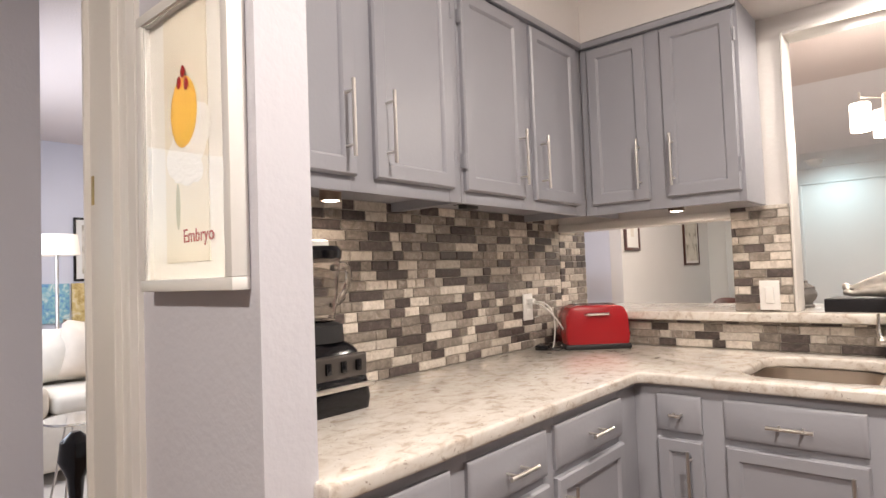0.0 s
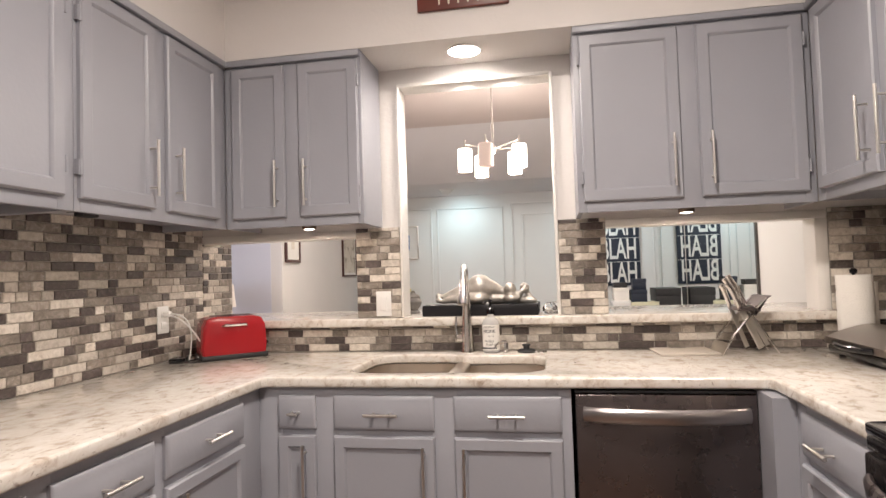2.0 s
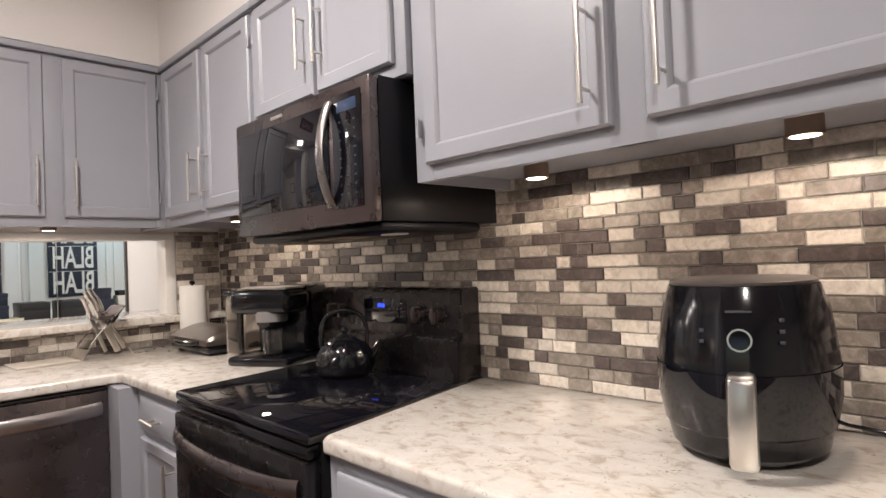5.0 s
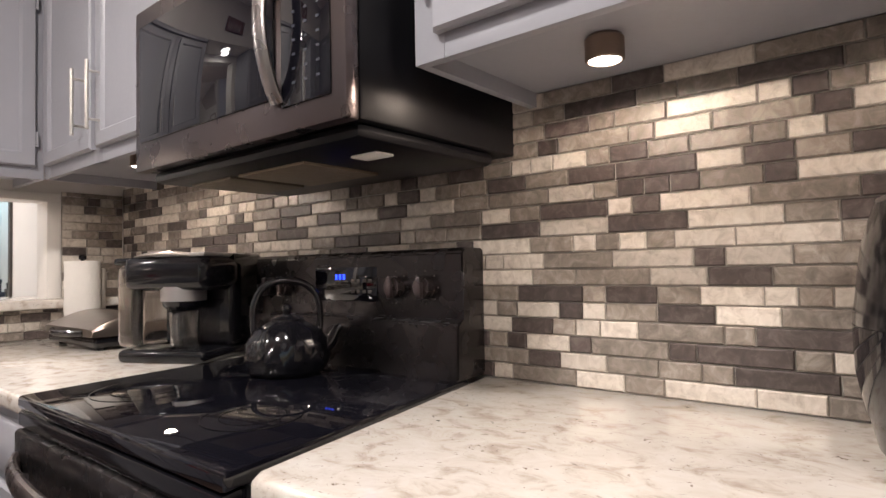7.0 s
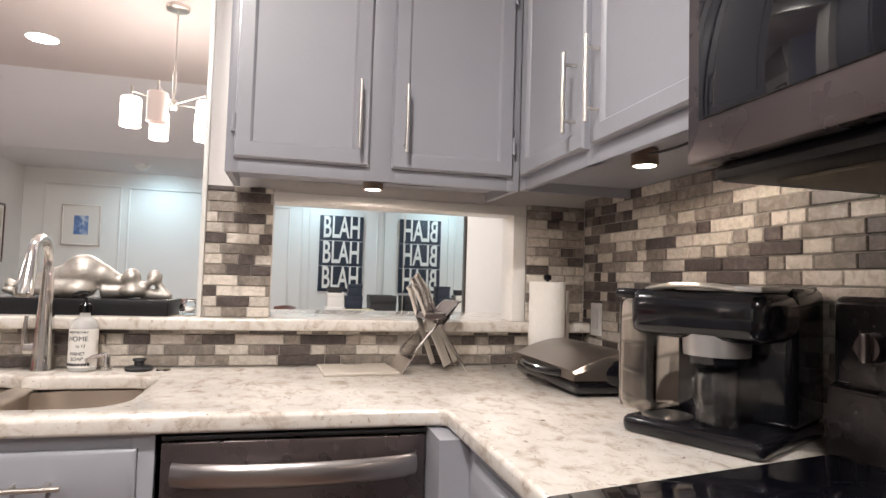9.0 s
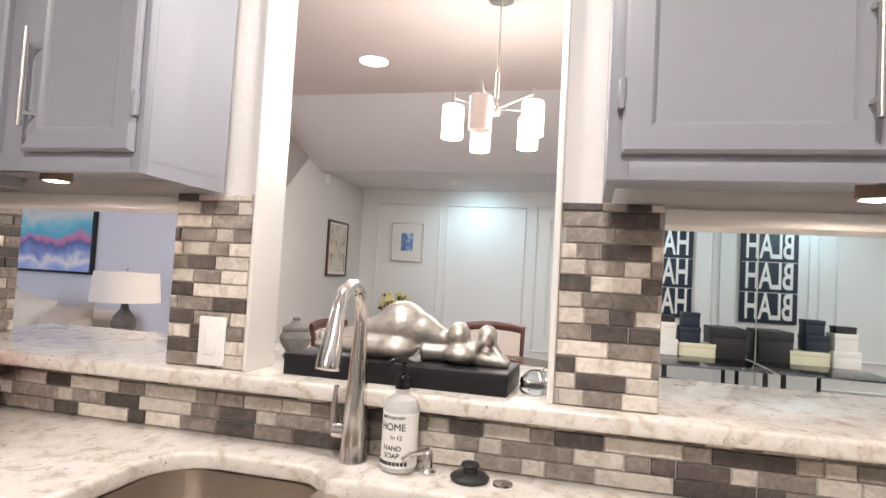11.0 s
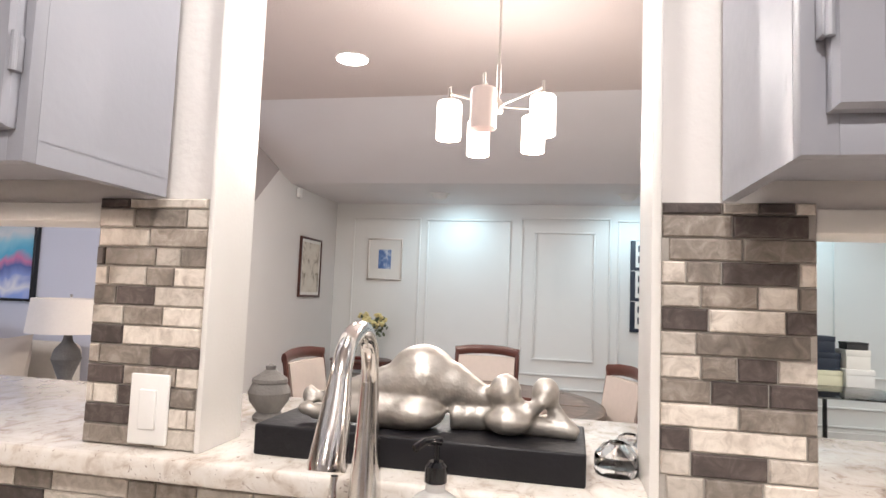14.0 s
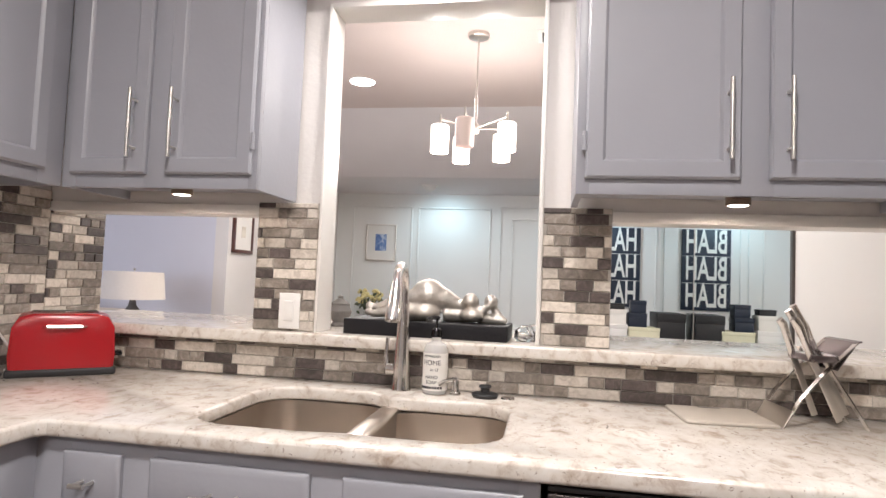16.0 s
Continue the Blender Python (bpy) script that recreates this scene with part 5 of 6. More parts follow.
part("egg_white", bm, M_PAPER, fp, "white egg shape")
part("yolk", ball(B(), (-0.01, -0.0175, 0.055), 0.054, (0.95, 0.03, 1.25), 24), M_YOLK, fp, "yellow yolk shape")
bm = B()
for cx, cz in ((-0.022, 0.112), (0.006, 0.104), (-0.006, 0.130)):
    ball(bm, (cx, -0.020, cz), 0.0085, (1, 0.1, 1.4), 12)
part("red_dots", bm, M_RED, fp)
part("spoon_shape", ball(B(), (-0.04, -0.0162, -0.12), 0.013, (0.7, 0.05, 3.4), 16), mat("sage_print", (0.42, 0.41, 0.28), 0.7, 0, 10, 0.1, 0), fp)
text_part("Embryo", 0.036, M_RED, fp, pose(0.035, -0.0165, -0.178, 90, 0, 0))
part("glazing", box(B(), -W2 + 0.023, W2 - 0.023, -0.0285, -0.0265, -H2 + 0.023, H2 - 0.023), M_GLASS, fp).visible_shadow = False

# plaque above the sink
rs = thing("wall_plaque", pose(0.12, FYB - 0.013, 2.43), "red-brown wooden plaque with pale lettering marks", "plaque")
part("board", rbox(-0.19, 0.19, -0.018, 0.0, -0.075, 0.075, 0.004), M_REDBROWN, rs)
bm = B()
for k in range(7):
    box(bm, -0.10 + k * 0.04, -0.093 + k * 0.04, -0.0195, -0.017, -0.055, 0.02)
part("lettering_bars", bm, M_BEIGEP, rs)

# ---- dining room: panelled wall ----


def moulding(x0, x1, z0, z1, w=0.022, d=0.018):
    bm = B()
    for a, b, c, e in ((x0, x1, z0, z0 + w), (x0, x1, z1 - w, z1), (x0, x0 + w, z0 + w, z1 - w), (x1 - w, x1, z0 + w, z1 - w)):
        box(bm, a, b, DF - d, DF, c, e, 0.006)
    tagged(part("panel_moulding", bm, M_PANEL), "white picture-frame moulding on the panelled wall", "moulding", "", "structure")


for x0, x1, z0, z1 in ((-2.01, -1.21, 0.55, 2.19), (-1.14, -0.20, 0.55, 2.18), (-0.09, 0.86, 0.52, 2.21), (0.06, 0.70, 0.68, 2.055), (0.93, 1.80, 0.52, 2.19), (-2.01, -1.21, 0.2, 0.43), (-1.14, -0.20, 0.2, 0.43), (-0.09, 0.86, 0.2, 0.40)):
    moulding(x0, x1, z0, z1)
wall_box("baseboard", DL, DL + 0.018, 5.60, DF - 0.02, 0.0, 0.20, M_TRIM, "white painted baseboard", "baseboard")
wall_box("baseboard", DL, DR, DF - 0.018, DF, 0.0, 0.16, M_TRIM, "white painted baseboard", "baseboard")
for lx in (-0.87, 0.96):
    ey = thing("eyeball_spotlight", pose(lx, 7.62, SOF_Z), "white eyeball spotlight in the soffit washing the wall", "spotlight", "eyeball spotlights")
    part("ring", lathe(B(), [(0.10, 0.0), (0.10, -0.008), (0.085, -0.012), (0.08, 0.0)], 32), M_TRIM, ey)
    bm = ball(B(), (0, -0.005, 0.0), 0.082, (1, 1, 0.85), 28)
    part("eyeball", bm, M_WHITE, ey)

# mirror wall
for k, (ya, yb) in enumerate(((4.48, 6.655), (6.67, DF - 0.03))):
    mi = thing("wall_mirror", pose(DR, ya, 0.0), "tall frameless wall mirror panel", "mirror", "wall mirrors")
    part("glass", box(B(), -0.012, -0.003, 0, yb - ya, 0.12, SOF_Z if k else 2.45, 0.0), M_MIRROR, mi, smooth=False)
    part("edge_strip", box(B(), -0.016, 0.0, -0.012 if k else -0.03, 0.0, 0.12, 2.3), M_STEEL if k else M_DKGREY, mi, "thin metal joint strip" if k else "dark edge strip")

# sign
sg = thing("wall_sign", pose(1.33, DF - 0.002, 1.50), "navy canvas sign with white repeated lettering", "sign")
part("canvas", rbox(-0.272, 0.272, -0.04, 0.0, -0.475, 0.475, 0.004), M_NAVY, sg)
for k in range(3):
    text_part("BLAH", 0.385, M_PAPER, sg, pose(0, -0.041, 0.318 - 0.317 * k, 90, 0, 0), 0, 0.50, "lettering", 0.006)
for k in range(2):
    part("divider_line", box(B(), -0.272, 0.272, -0.042, -0.0395, 0.156 - 0.317 * k, 0.161 - 0.317 * k), M_PAPER, sg)


def picture(m, w, h, frame_mat, border, mat_w, art, label, depth=0.025):
    """Faces -y in its own frame."""
    p = thing("picture", m, label, "picture")
    bm = B()
    for x0, x1, z0, z1 in ((-w, w, -h, -h + border), (-w, w, h - border, h), (-w, -w + border, -h + border, h - border), (w - border, w, -h + border, h - border)):
        box(bm, x0, x1, -depth, 0, z0, z1, 0.003)
    part("frame", bm, frame_mat, p)
    part("mat_board", box(B(), -w + border, w - border, -depth * 0.6, -0.003, -h + border, h - border), M_MATBOARD, p)
    part("artwork", box(B(), -w + border + mat_w, w - border - mat_w, -depth * 0.6 - 0.002, -depth * 0.6, -h + border + mat_w, h - border - mat_w), art, p)
    return p


M_ARTBLUE = ramp_mat("blue_art_print", [(0.3, (0.05, 0.10, 0.30)), (0.5, (0.15, 0.25, 0.5)), (0.7, (0.7, 0.75, 0.8))], 0.6, 9, 3, 0.5, 0)
M_ARTPEN = ramp_mat("pencil_art_print", [(0.35, (0.30, 0.26, 0.20)), (0.5, (0.66, 0.60, 0.52)), (0.7, (0.72, 0.68, 0.60))], 0.7, 7, 4, 0.6, 0)
picture(pose(-1.616, DF - 0.002, 1.712), 0.202, 0.236, M_STEEL, 0.018, 0.11, M_ARTBLUE, "small blue print in a wide white mat and thin metal frame")
picture(pose(DL + 0.002, 5.83, 1.615, 0, 0, 90), 0.175, 0.19, M_WOOD, 0.03, 0.11, M_ARTPEN, "small drawing in a white mat and dark wood frame")
picture(pose(DL + 0.002, 7.59, 1.565, 0, 0, 90), 0.26, 0.305, M_WOOD, 0.022, 0.03, M_ARTPEN, "pencil figure study in a thin dark wood frame")
wp = thing("wall_plate", pose(DL + 0.001, 6.74, 0.54, 0, 0, 90), "white wall socket plate", "socket")
part("plate", rbox(-0.035, 0.035, -0.006, 0, -0.055, 0.055, 0.002), M_WHITE, wp)
sen = thing("motion_sensor", pose(DL + 0.002, 7.22, 2.28, 0, 0, 90), "small white corner alarm sensor", "sensor")
part("case", rbox(-0.03, 0.03, -0.04, 0, -0.05, 0.05, 0.01), M_WHITE, sen)
va = thing("ceiling_vent", pose(0.55, 4.357, CEIL), "white slotted ceiling air vent", "vent")
part("frame", rbox(-0.15, 0.15, -0.09, 0.09, -0.008, 0.0, 0.003), M_WHITE, va)
for k in range(9):
    part("slot", rbox(-0.125 + k * 0.029, -0.108 + k * 0.029, -0.07, 0.07, -0.0095, -0.0075, 0.0005), M_DKGREY, va, "dark slot")

# chandelier
ch = thing("chandelier", pose(CHAND[0], CHAND[1], 0), "brushed steel chandelier with five opal glass cylinder shades", "chandelier")
part("canopy", lathe(B(), [(0.0, CEIL), (0.062, CEIL), (0.062, CEIL - 0.022), (0.05, CEIL - 0.028), (0.0, CEIL - 0.028)], 32), M_STEEL, ch)
bm = B()
cyl(bm, (0, 0, 2.137), (0, 0, CEIL - 0.02), 0.005, n=12)
cyl(bm, (0, 0, 2.207), (0, 0, 2.337), 0.010, n=14)
part("stem", bm, M_STEEL, ch)
part("hub", lathe(B(), [(0.0, 2.117), (0.014, 2.117), (0.022, 2.132), (0.022, 2.167), (0.012, 2.182), (0.0, 2.182)], 22), M_STEEL, ch)
for sx, sy, lit in SHADES:
    dx, dy = sx - CHAND[0], sy - CHAND[1]
    bm = B()
    cyl(bm, (0, 0, 2.152), (dx, dy, 2.185), 0.0042, n=10)
    cyl(bm, (dx, dy, 2.142), (dx, dy, 2.212), 0.006, n=12)
    part("arm", bm, M_STEEL, ch)
    sh = part("shade", lathe(B(), [(0.0, 2.149), (0.046, 2.149), (0.051, 2.143), (0.052, 2.137), (0.052, 1.992), (0.050, 1.989), (0.049, 1.992), (0.049, 2.135), (0.0, 2.141)], 30, (dx, dy, 0)), M_SHADELIT if lit else M_SHADEDIM, ch, "lit opal glass shade" if lit else "unlit opal glass shade with a faint glow put in")
    sh.visible_shadow = not lit

# dining table and chairs
TX, TY, TR = -0.20, 5.24, 0.80
tb = thing("dining_table", pose(TX, TY, 0), "round dark mosaic-stone dining table", "table")
part("tabletop", lathe(B(), [(0.0, 0.70), (TR - 0.04, 0.70), (TR - 0.01, 0.712), (TR, 0.73), (TR - 0.006, 0.748), (TR - 0.03, 0.752), (TR - 0.12, 0.752), (TR - 0.125, 0.7505), (0.0, 0.7505)], 64), M_STONETOP, tb)
rng = random.Random(4)
bm = B()
for a in range(10):
    for ring, (r0, r1) in enumerate(((0.02, 0.33), (0.34, 0.55), (0.56, 0.71))):
        k0, k1 = 2 * math.pi * (a + 0.5 * (ring % 2)) / 10, 2 * math.pi * (a + 1 + 0.5 * (ring % 2)) / 10
        pts = [(r0 * math.cos(k0 + 0.01), r0 * math.sin(k0 + 0.01)), (r1 * math.cos(k0 + 0.01), r1 * math.sin(k0 + 0.01)), (r1 * math.cos((k0 + k1) / 2), r1 * math.sin((k0 + k1) / 2)),
               (r1 * math.cos(k1 - 0.01), r1 * math.sin(k1 - 0.01)), (r0 * math.cos(k1 - 0.01), r0 * math.sin(k1 - 0.01))]
        prism(bm, pts, 0.7504, 0.7530 + 0.0006 * rng.random())
tagged(part("stone_inlay", bm, ramp_mat("stone_inlay", [(0.3, (0.05, 0.032, 0.024)), (0.5, (0.11, 0.068, 0.047)), (0.7, (0.21, 0.145, 0.105))], 0.3, 10, 6, 1.0, 0.03, rand="island"), tb, "varied brown stone inlay pieces"), kind="stuff")
part("pedestal", lathe(B(), [(0.32, 0.0), (0.33, 0.04), (0.12, 0.10), (0.09, 0.30), (0.12, 0.60), (0.34, 0.70), (0.0, 0.70)], 32), M_WOOD, tb)


def dining_chair(m, lab):
    c = thing("dining_chair", m, lab, "chair", "chairs round the table")
    part("seat", rbox(-0.23, 0.23, -0.22, 0.22, 0.42, 0.49, 0.025), M_FABRIC, c, "beige upholstered seat")
    part("seat_frame", rbox(-0.235, 0.235, -0.225, 0.225, 0.37, 0.42, 0.006), M_WOOD, c)
    bm = B()
    sweep(bm, [(-0.235, 0.275, 0.93), (-0.12, 0.30, 0.945), (0.0, 0.307, 0.95), (0.12, 0.30, 0.945), (0.235, 0.275, 0.93)], 0.017, 10, 2.0)
    part("top_rail", bm, M_WOOD, c, "curved dark wood top rail")
    for sx in (-1, 1):
        part("stile", sweep(B(), [(sx * 0.215, 0.20, 0.38), (sx * 0.218, 0.225, 0.60), (sx * 0.222, 0.275, 0.92)], 0.016, 8), M_WOOD, c)
        part("leg", cyl(B(), (sx * 0.205, 0.20, 0.37), (sx * 0.215, 0.25, 0.0), 0.022, 0.015, 10), M_WOOD, c)
        part("leg", cyl(B(), (sx * 0.205, -0.195, 0.37), (sx * 0.205, -0.20, 0.0), 0.022, 0.015, 10), M_WOOD, c)
    bm = B()
    rows = []
    for z in (0.50, 0.60, 0.75, 0.90):
        y = 0.20 + 0.075 * (z - 0.5) / 0.42
        rows.append([bm.verts.new((x, y + 0.025 * (1 - (x / 0.21) ** 2) + d, z)) for d in (-0.02, 0.018) for x in (-0.205, -0.1, 0.0, 0.1, 0.205)])
    for a, b in zip(rows, rows[1:]):
        for i in range(4):
            bm.faces.new((a[i], a[i + 1], b[i + 1], b[i]))
            bm.faces.new((a[5 + i], b[5 + i], b[6 + i], a[6 + i]))
        bm.faces.new((a[0], b[0], b[5], a[5]))
        bm.faces.new((a[4], a[9], b[9], b[4]))
    for r in (rows[0], rows[-1]):
        for i in range(4):
            bm.faces.new((r[i], r[i + 1], r[6 + i], r[5 + i]))
    part("backrest", bm, M_FABRIC, c, "beige upholstered back panel")
    return c


dining_chair(pose(-0.18, 5.94, 0), "dark wood dining chair with beige upholstery at the table")
dining_chair(pose(-0.94, 5.29, 0, 0, 0, 84), "dark wood dining chair with beige upholstery at the table")
dining_chair(pose(0.45, 5.22, 0, 0, 0, -70), "dark wood dining chair with beige upholstery at the table")
dining_chair(pose(0.03, 4.40, 0, 0, 0, 178), "dark wood dining chair with beige upholstery at the table")
dining_chair(pose(1.50, 3.70, 0, 0, 0, -95) @ Matrix.Diagonal((0.9, 0.9, 1.06, 1)), "tall dark wood dining chair with beige upholstery by the wall")

# corner side table with vase and books
sd = thing("side_table", pose(-1.71, 7.90, 0.08), "oval dark wood side table with a lower shelf", "side table")
part("top", lathe(B(), [(0.0, 0.515), (0.325, 0.515), (0.34, 0.525), (0.34, 0.54), (0.33, 0.545), (0.0, 0.545)], 40, (0, 0, 0), 1.0, 0.75), M_WOOD, sd)
part("apron", lathe(B(), [(0.28, 0.46), (0.30, 0.46), (0.30, 0.516), (0.28, 0.516)], 40, (0, 0, 0), 1.0, 0.75), M_WOOD, sd)
part("shelf", lathe(B(), [(0.0, 0.20), (0.28, 0.20), (0.28, 0.22), (0.0, 0.22)], 36, (0, 0, 0), 1.0, 0.75), M_WOOD, sd)
for sx in (-0.25, 0.25):
    for sy in (-0.14, 0.14):
        part("leg", rbox(sx - 0.03, sx + 0.03, sy - 0.02, sy + 0.02, -0.08, 0.516, 0.006), M_WOOD, sd)
for k, (w, c) in enumerate(((0.14, M_PAPER), (0.13, M_MATBOARD), (0.12, M_DKGREY))):
    bk = thing("book", pose(-1.68 + 0.01 * k, 7.87, 0.30 + 0.032 * k, 0, 0, 6 * k), "flat stacked book on the side table shelf", "book", "books on the shelf")
    part("pages", rbox(-w + 0.004, w - 0.004, -0.096, 0.096, 0.003, 0.028, 0.001), M_PAPER, bk)
    part("cover", rbox(-w, w, -0.10, 0.10, 0.0, 0.003, 0.001), c, bk)
vs = thing("flower_vase", pose(-1.65, 7.95, 0.625), "clear glass vase of drying cream flowers", "vase")
part("vase", lathe(B(), [(0.0, 0.0), (0.05, 0.0), (0.065, 0.03), (0.07, 0.10), (0.045, 0.17), (0.06, 0.20), (0.057, 0.20), (0.041, 0.17), (0.066, 0.10), (0.06, 0.03), (0.0, 0.01)], 28), M_GLASS, vs)
rf = random.Random(7)
bl_, bs_, bp_ = B(), B(), B()
for k in range(16):
    a, sp_ = rf.uniform(0, 6.28), rf.uniform(0.05, 0.19)
    tip = (sp_ * math.cos(a), 0.8 * sp_ * math.sin(a), rf.uniform(0.33, 0.46))
    pts = arc((0, 0, 0.05), (0, 0, 0.26), tip, 5)
    sweep(bs_, pts, 0.003, 5)
    for q in range(5):
        off = Vector((rf.uniform(-0.05, 0.05), rf.uniform(-0.05, 0.05), rf.uniform(-0.14, -0.01)))
        ball(bl_, Vector(tip) + off, 0.024, (1, 0.35, 0.55), 8, pose(0, 0, 0, rf.uniform(0, 180), rf.uniform(0, 180), 0))
    for q in range(8):
        ball(bp_, Vector(tip) + Vector((rf.uniform(-0.03, 0.03), rf.uniform(-0.03, 0.03), rf.uniform(-0.01, 0.025))), 0.021, (1, 0.7, 0.8), 8)
part("stems", bs_, M_GREEN, vs)
tagged(part("leaves", bl_, M_GREEN, vs), kind="stuff")
tagged(part("petals", bp_, M_PETAL, vs), kind="stuff")
orn = thing("carved_ornament", pose(-1.87, 7.86, 0.625), "carved red-brown wooden animal ornament", "ornament")
bm = ball(B(), (0, 0, 0.045), 0.045, (1.9, 0.9, 1.0), 20)
ball(bm, (-0.09, 0, 0.03), 0.028, (1.2, 0.9, 0.9), 14)
part("carving", bm, M_REDBROWN, orn)
part("box", rbox(0.10, 0.21, -0.05, 0.05, 0, 0.03, 0.004), M_REDBROWN, orn)

# console with boxes by the mirror
co_ = thing("console_table", pose(1.60, 6.95, 0), "glass-topped console table with black legs by the mirror", "console table")
part("top", rbox(-0.54, 0.22, -0.85, 0.6, 0.765, 0.777, 0.002), M_SMOKE, co_, "smoked glass top")
for sx in (-0.50, 0.18):
    for sy in (-0.8, 0.55):
        part("leg", cyl(B(), (sx, sy, 0), (sx, sy, 0.765), 0.018, n=12), M_BLKMAT, co_)
for nm, x, y, z, w, d, h, m_, lab in (("black_box", 1.665, 6.95, 0.777, 0.13, 0.20, 0.25, M_BLKMAT, "large matt black storage box on the console"),
                                      ("cream_box", 1.42, 6.86, 0.777, 0.145, 0.12, 0.11, M_CREAM, "pale yellow gift box on the console"),
                                      ("navy_box", 1.365, 6.86, 0.887, 0.085, 0.10, 0.13, M_NAVY, "navy gift box on the cream box"),
                                      ("navy_box", 1.375, 6.87, 1.017, 0.072, 0.085, 0.12, M_NAVY, "small navy box on top of the stack"),
                                      ("white_box", 1.172, 6.82, 0.777, 0.097, 0.11, 0.13, M_WHITE, "wide white gift box on the console"),
                                      ("white_box", 1.175, 6.82, 0.907, 0.082, 0.09, 0.14, M_MATBOARD, "white gift box on a wider one"),
                                      ("black_box", 1.17, 6.82, 1.047, 0.075, 0.07, 0.055, M_BLKMAT, "flat black box on the white stack")):
    bxx = thing(nm, pose(x, y, z), lab, "box", "boxes on the console")
    part("tray", rbox(-w + 0.003, w - 0.003, -d + 0.003, d - 0.003, 0, h * 0.7, 0.003), m_, bxx)
    part("lid", rbox(-w, w, -d, d, h * 0.68, h, 0.003), m_, bxx)
pl_ = thing("paper_pile", pose(1.02, 5.85, 0.0), "low dark stand piled with magazines", "magazine stand")
part("stand", rbox(-0.16, 0.16, -0.2, 0.2, 0, 0.42, 0.01), M_WOOD, pl_)
rp = random.Random(3)
for k in range(12):
    g_ = part("magazine", rbox(-0.13, 0.13, -0.16, 0.16, 0, 0.022, 0.002), rp.choice([M_PAPER, M_MATBOARD, M_DKGREY, M_BEIGEP]), pl_)
    g_.matrix_basis = pose(rp.uniform(-0.03, 0.03), rp.uniform(-0.03, 0.03), 0.42 + 0.0225 * k, 0, 0, rp.uniform(-12, 12))
yb_ = thing("yellow_bag", pose(1.00, 5.38, 0.0), "crumpled yellow plastic bag on the floor", "bag")
bm = ball(B(), (0, 0, 0.22), 0.2, (0.9, 0.7, 1.1), 24)
for v in bm.verts:
    v.co += 0.04 * noise.noise_vector(v.co * 9)
part("bag", bm, M_YELLOWBAG, yb_)

# ---- living room ----


def sofa(m, w, lab):
    s_ = thing("sofa", m, lab, "sofa")
    part("base", rbox(-w / 2, w / 2, -0.42, 0.42, 0.08, 0.42, 0.03), M_SOFA, s_)
    part("back", rbox(-w / 2, w / 2, 0.22, 0.42, 0.38, 0.90, 0.07, 4), M_SOFA, s_)
    for sx in (-1, 1):
        part("arm", rbox(min(sx * w / 2, sx * (w / 2 - 0.2)), max(sx * w / 2, sx * (w / 2 - 0.2)), -0.42, 0.42, 0.40, 0.64, 0.08, 4), M_SOFA, s_)
    for k in (0, 1):
        part("seat_cushion", rbox(-w / 2 + 0.21 + k * (w / 2 - 0.21), -0.005 + k * (w / 2 - 0.205), -0.41, 0.2, 0.42, 0.56, 0.05, 4), M_SOFA, s_)
    return s_


def pillow(m, s, material, lab):
    p = thing("throw_pillow", m, lab, "pillow", "sofa pillows")
    bm = B()
    bmesh.ops.create_grid(bm, x_segments=14, y_segments=14, size=1)
    top = [v for v in bm.verts]
    for v in top:
        e = max(0.0, (1 - abs(v.co.x) ** 2.4)) * max(0.0, (1 - abs(v.co.y) ** 2.4))
        v.co = Vector((v.co.x * s * (1 - 0.08 * (1 - abs(v.co.y))), 0.0, v.co.y * s * (1 - 0.08 * (1 - abs(v.co.x)))))
        v.co.y = -0.13 * s / 0.22 * e ** 0.6
    r = bmesh.ops.duplicate(bm, geom=list(bm.faces) + list(bm.edges) + list(bm.verts))
    for v in r["geom"]:
        if isinstance(v, bmesh.types.BMVert):
            v.co.y *= -1
    bmesh.ops.remove_doubles(bm, verts=bm.verts, dist=0.0015)
    part("cushion", bm, material, p)
    return p


M_LINEN = mat("linen_pillow", (0.58, 0.50, 0.42), 0.95, 0, 14, 0.12, 0.3, 200)
sofa(pose(-4.0, 5.15, 0), 2.0, "cream upholstered sofa with pale pillows against the wall")
pillow(pose(-4.05, 5.05, 0.76, -14, 0, 10), 0.24, M_LINEN, "tan linen pillow leaning on the sofa back")
pillow(pose(-3.62, 5.09, 0.78, -14, 10, -8), 0.25, M_SOFA, "white pillow leaning on the sofa back")
pillow(pose(-3.26, 5.11, 0.74, -14, -6, 6), 0.22, M_LINEN, "tan linen pillow leaning on the sofa arm")
lt = thing("lamp_table", pose(-2.68, 5.05, 0), "small dark wood lamp table beside the sofa", "side table")
part("top", lathe(B(), [(0.0, 0.60), (0.24, 0.60), (0.245, 0.615), (0.24, 0.63), (0.0, 0.63)], 32), M_URN, lt)
part("column", lathe(B(), [(0.16, 0.0), (0.15, 0.03), (0.03, 0.06), (0.03, 0.6), (0.0, 0.6)], 24), M_WOOD, lt)
la = thing("table_lamp", pose(-2.68, 5.05, 0.63), "table lamp with a cream drum shade and carved stone base", "lamp")
part("base", lathe(B(), [(0.0, 0.0), (0.09, 0.0), (0.09, 0.02), (0.05, 0.05), (0.04, 0.10), (0.065, 0.17), (0.085, 0.22), (0.07, 0.28), (0.03, 0.33), (0.02, 0.38), (0.0, 0.38)], 28), M_URN, la)
part("shade", lathe(B(), [(0.232, 0.385), (0.212, 0.595), (0.208, 0.595), (0.228, 0.385)], 40), M_SHADE, la)
part("finial", ball(B(), (0, 0, 0.615), 0.01), M_CHROME, la)
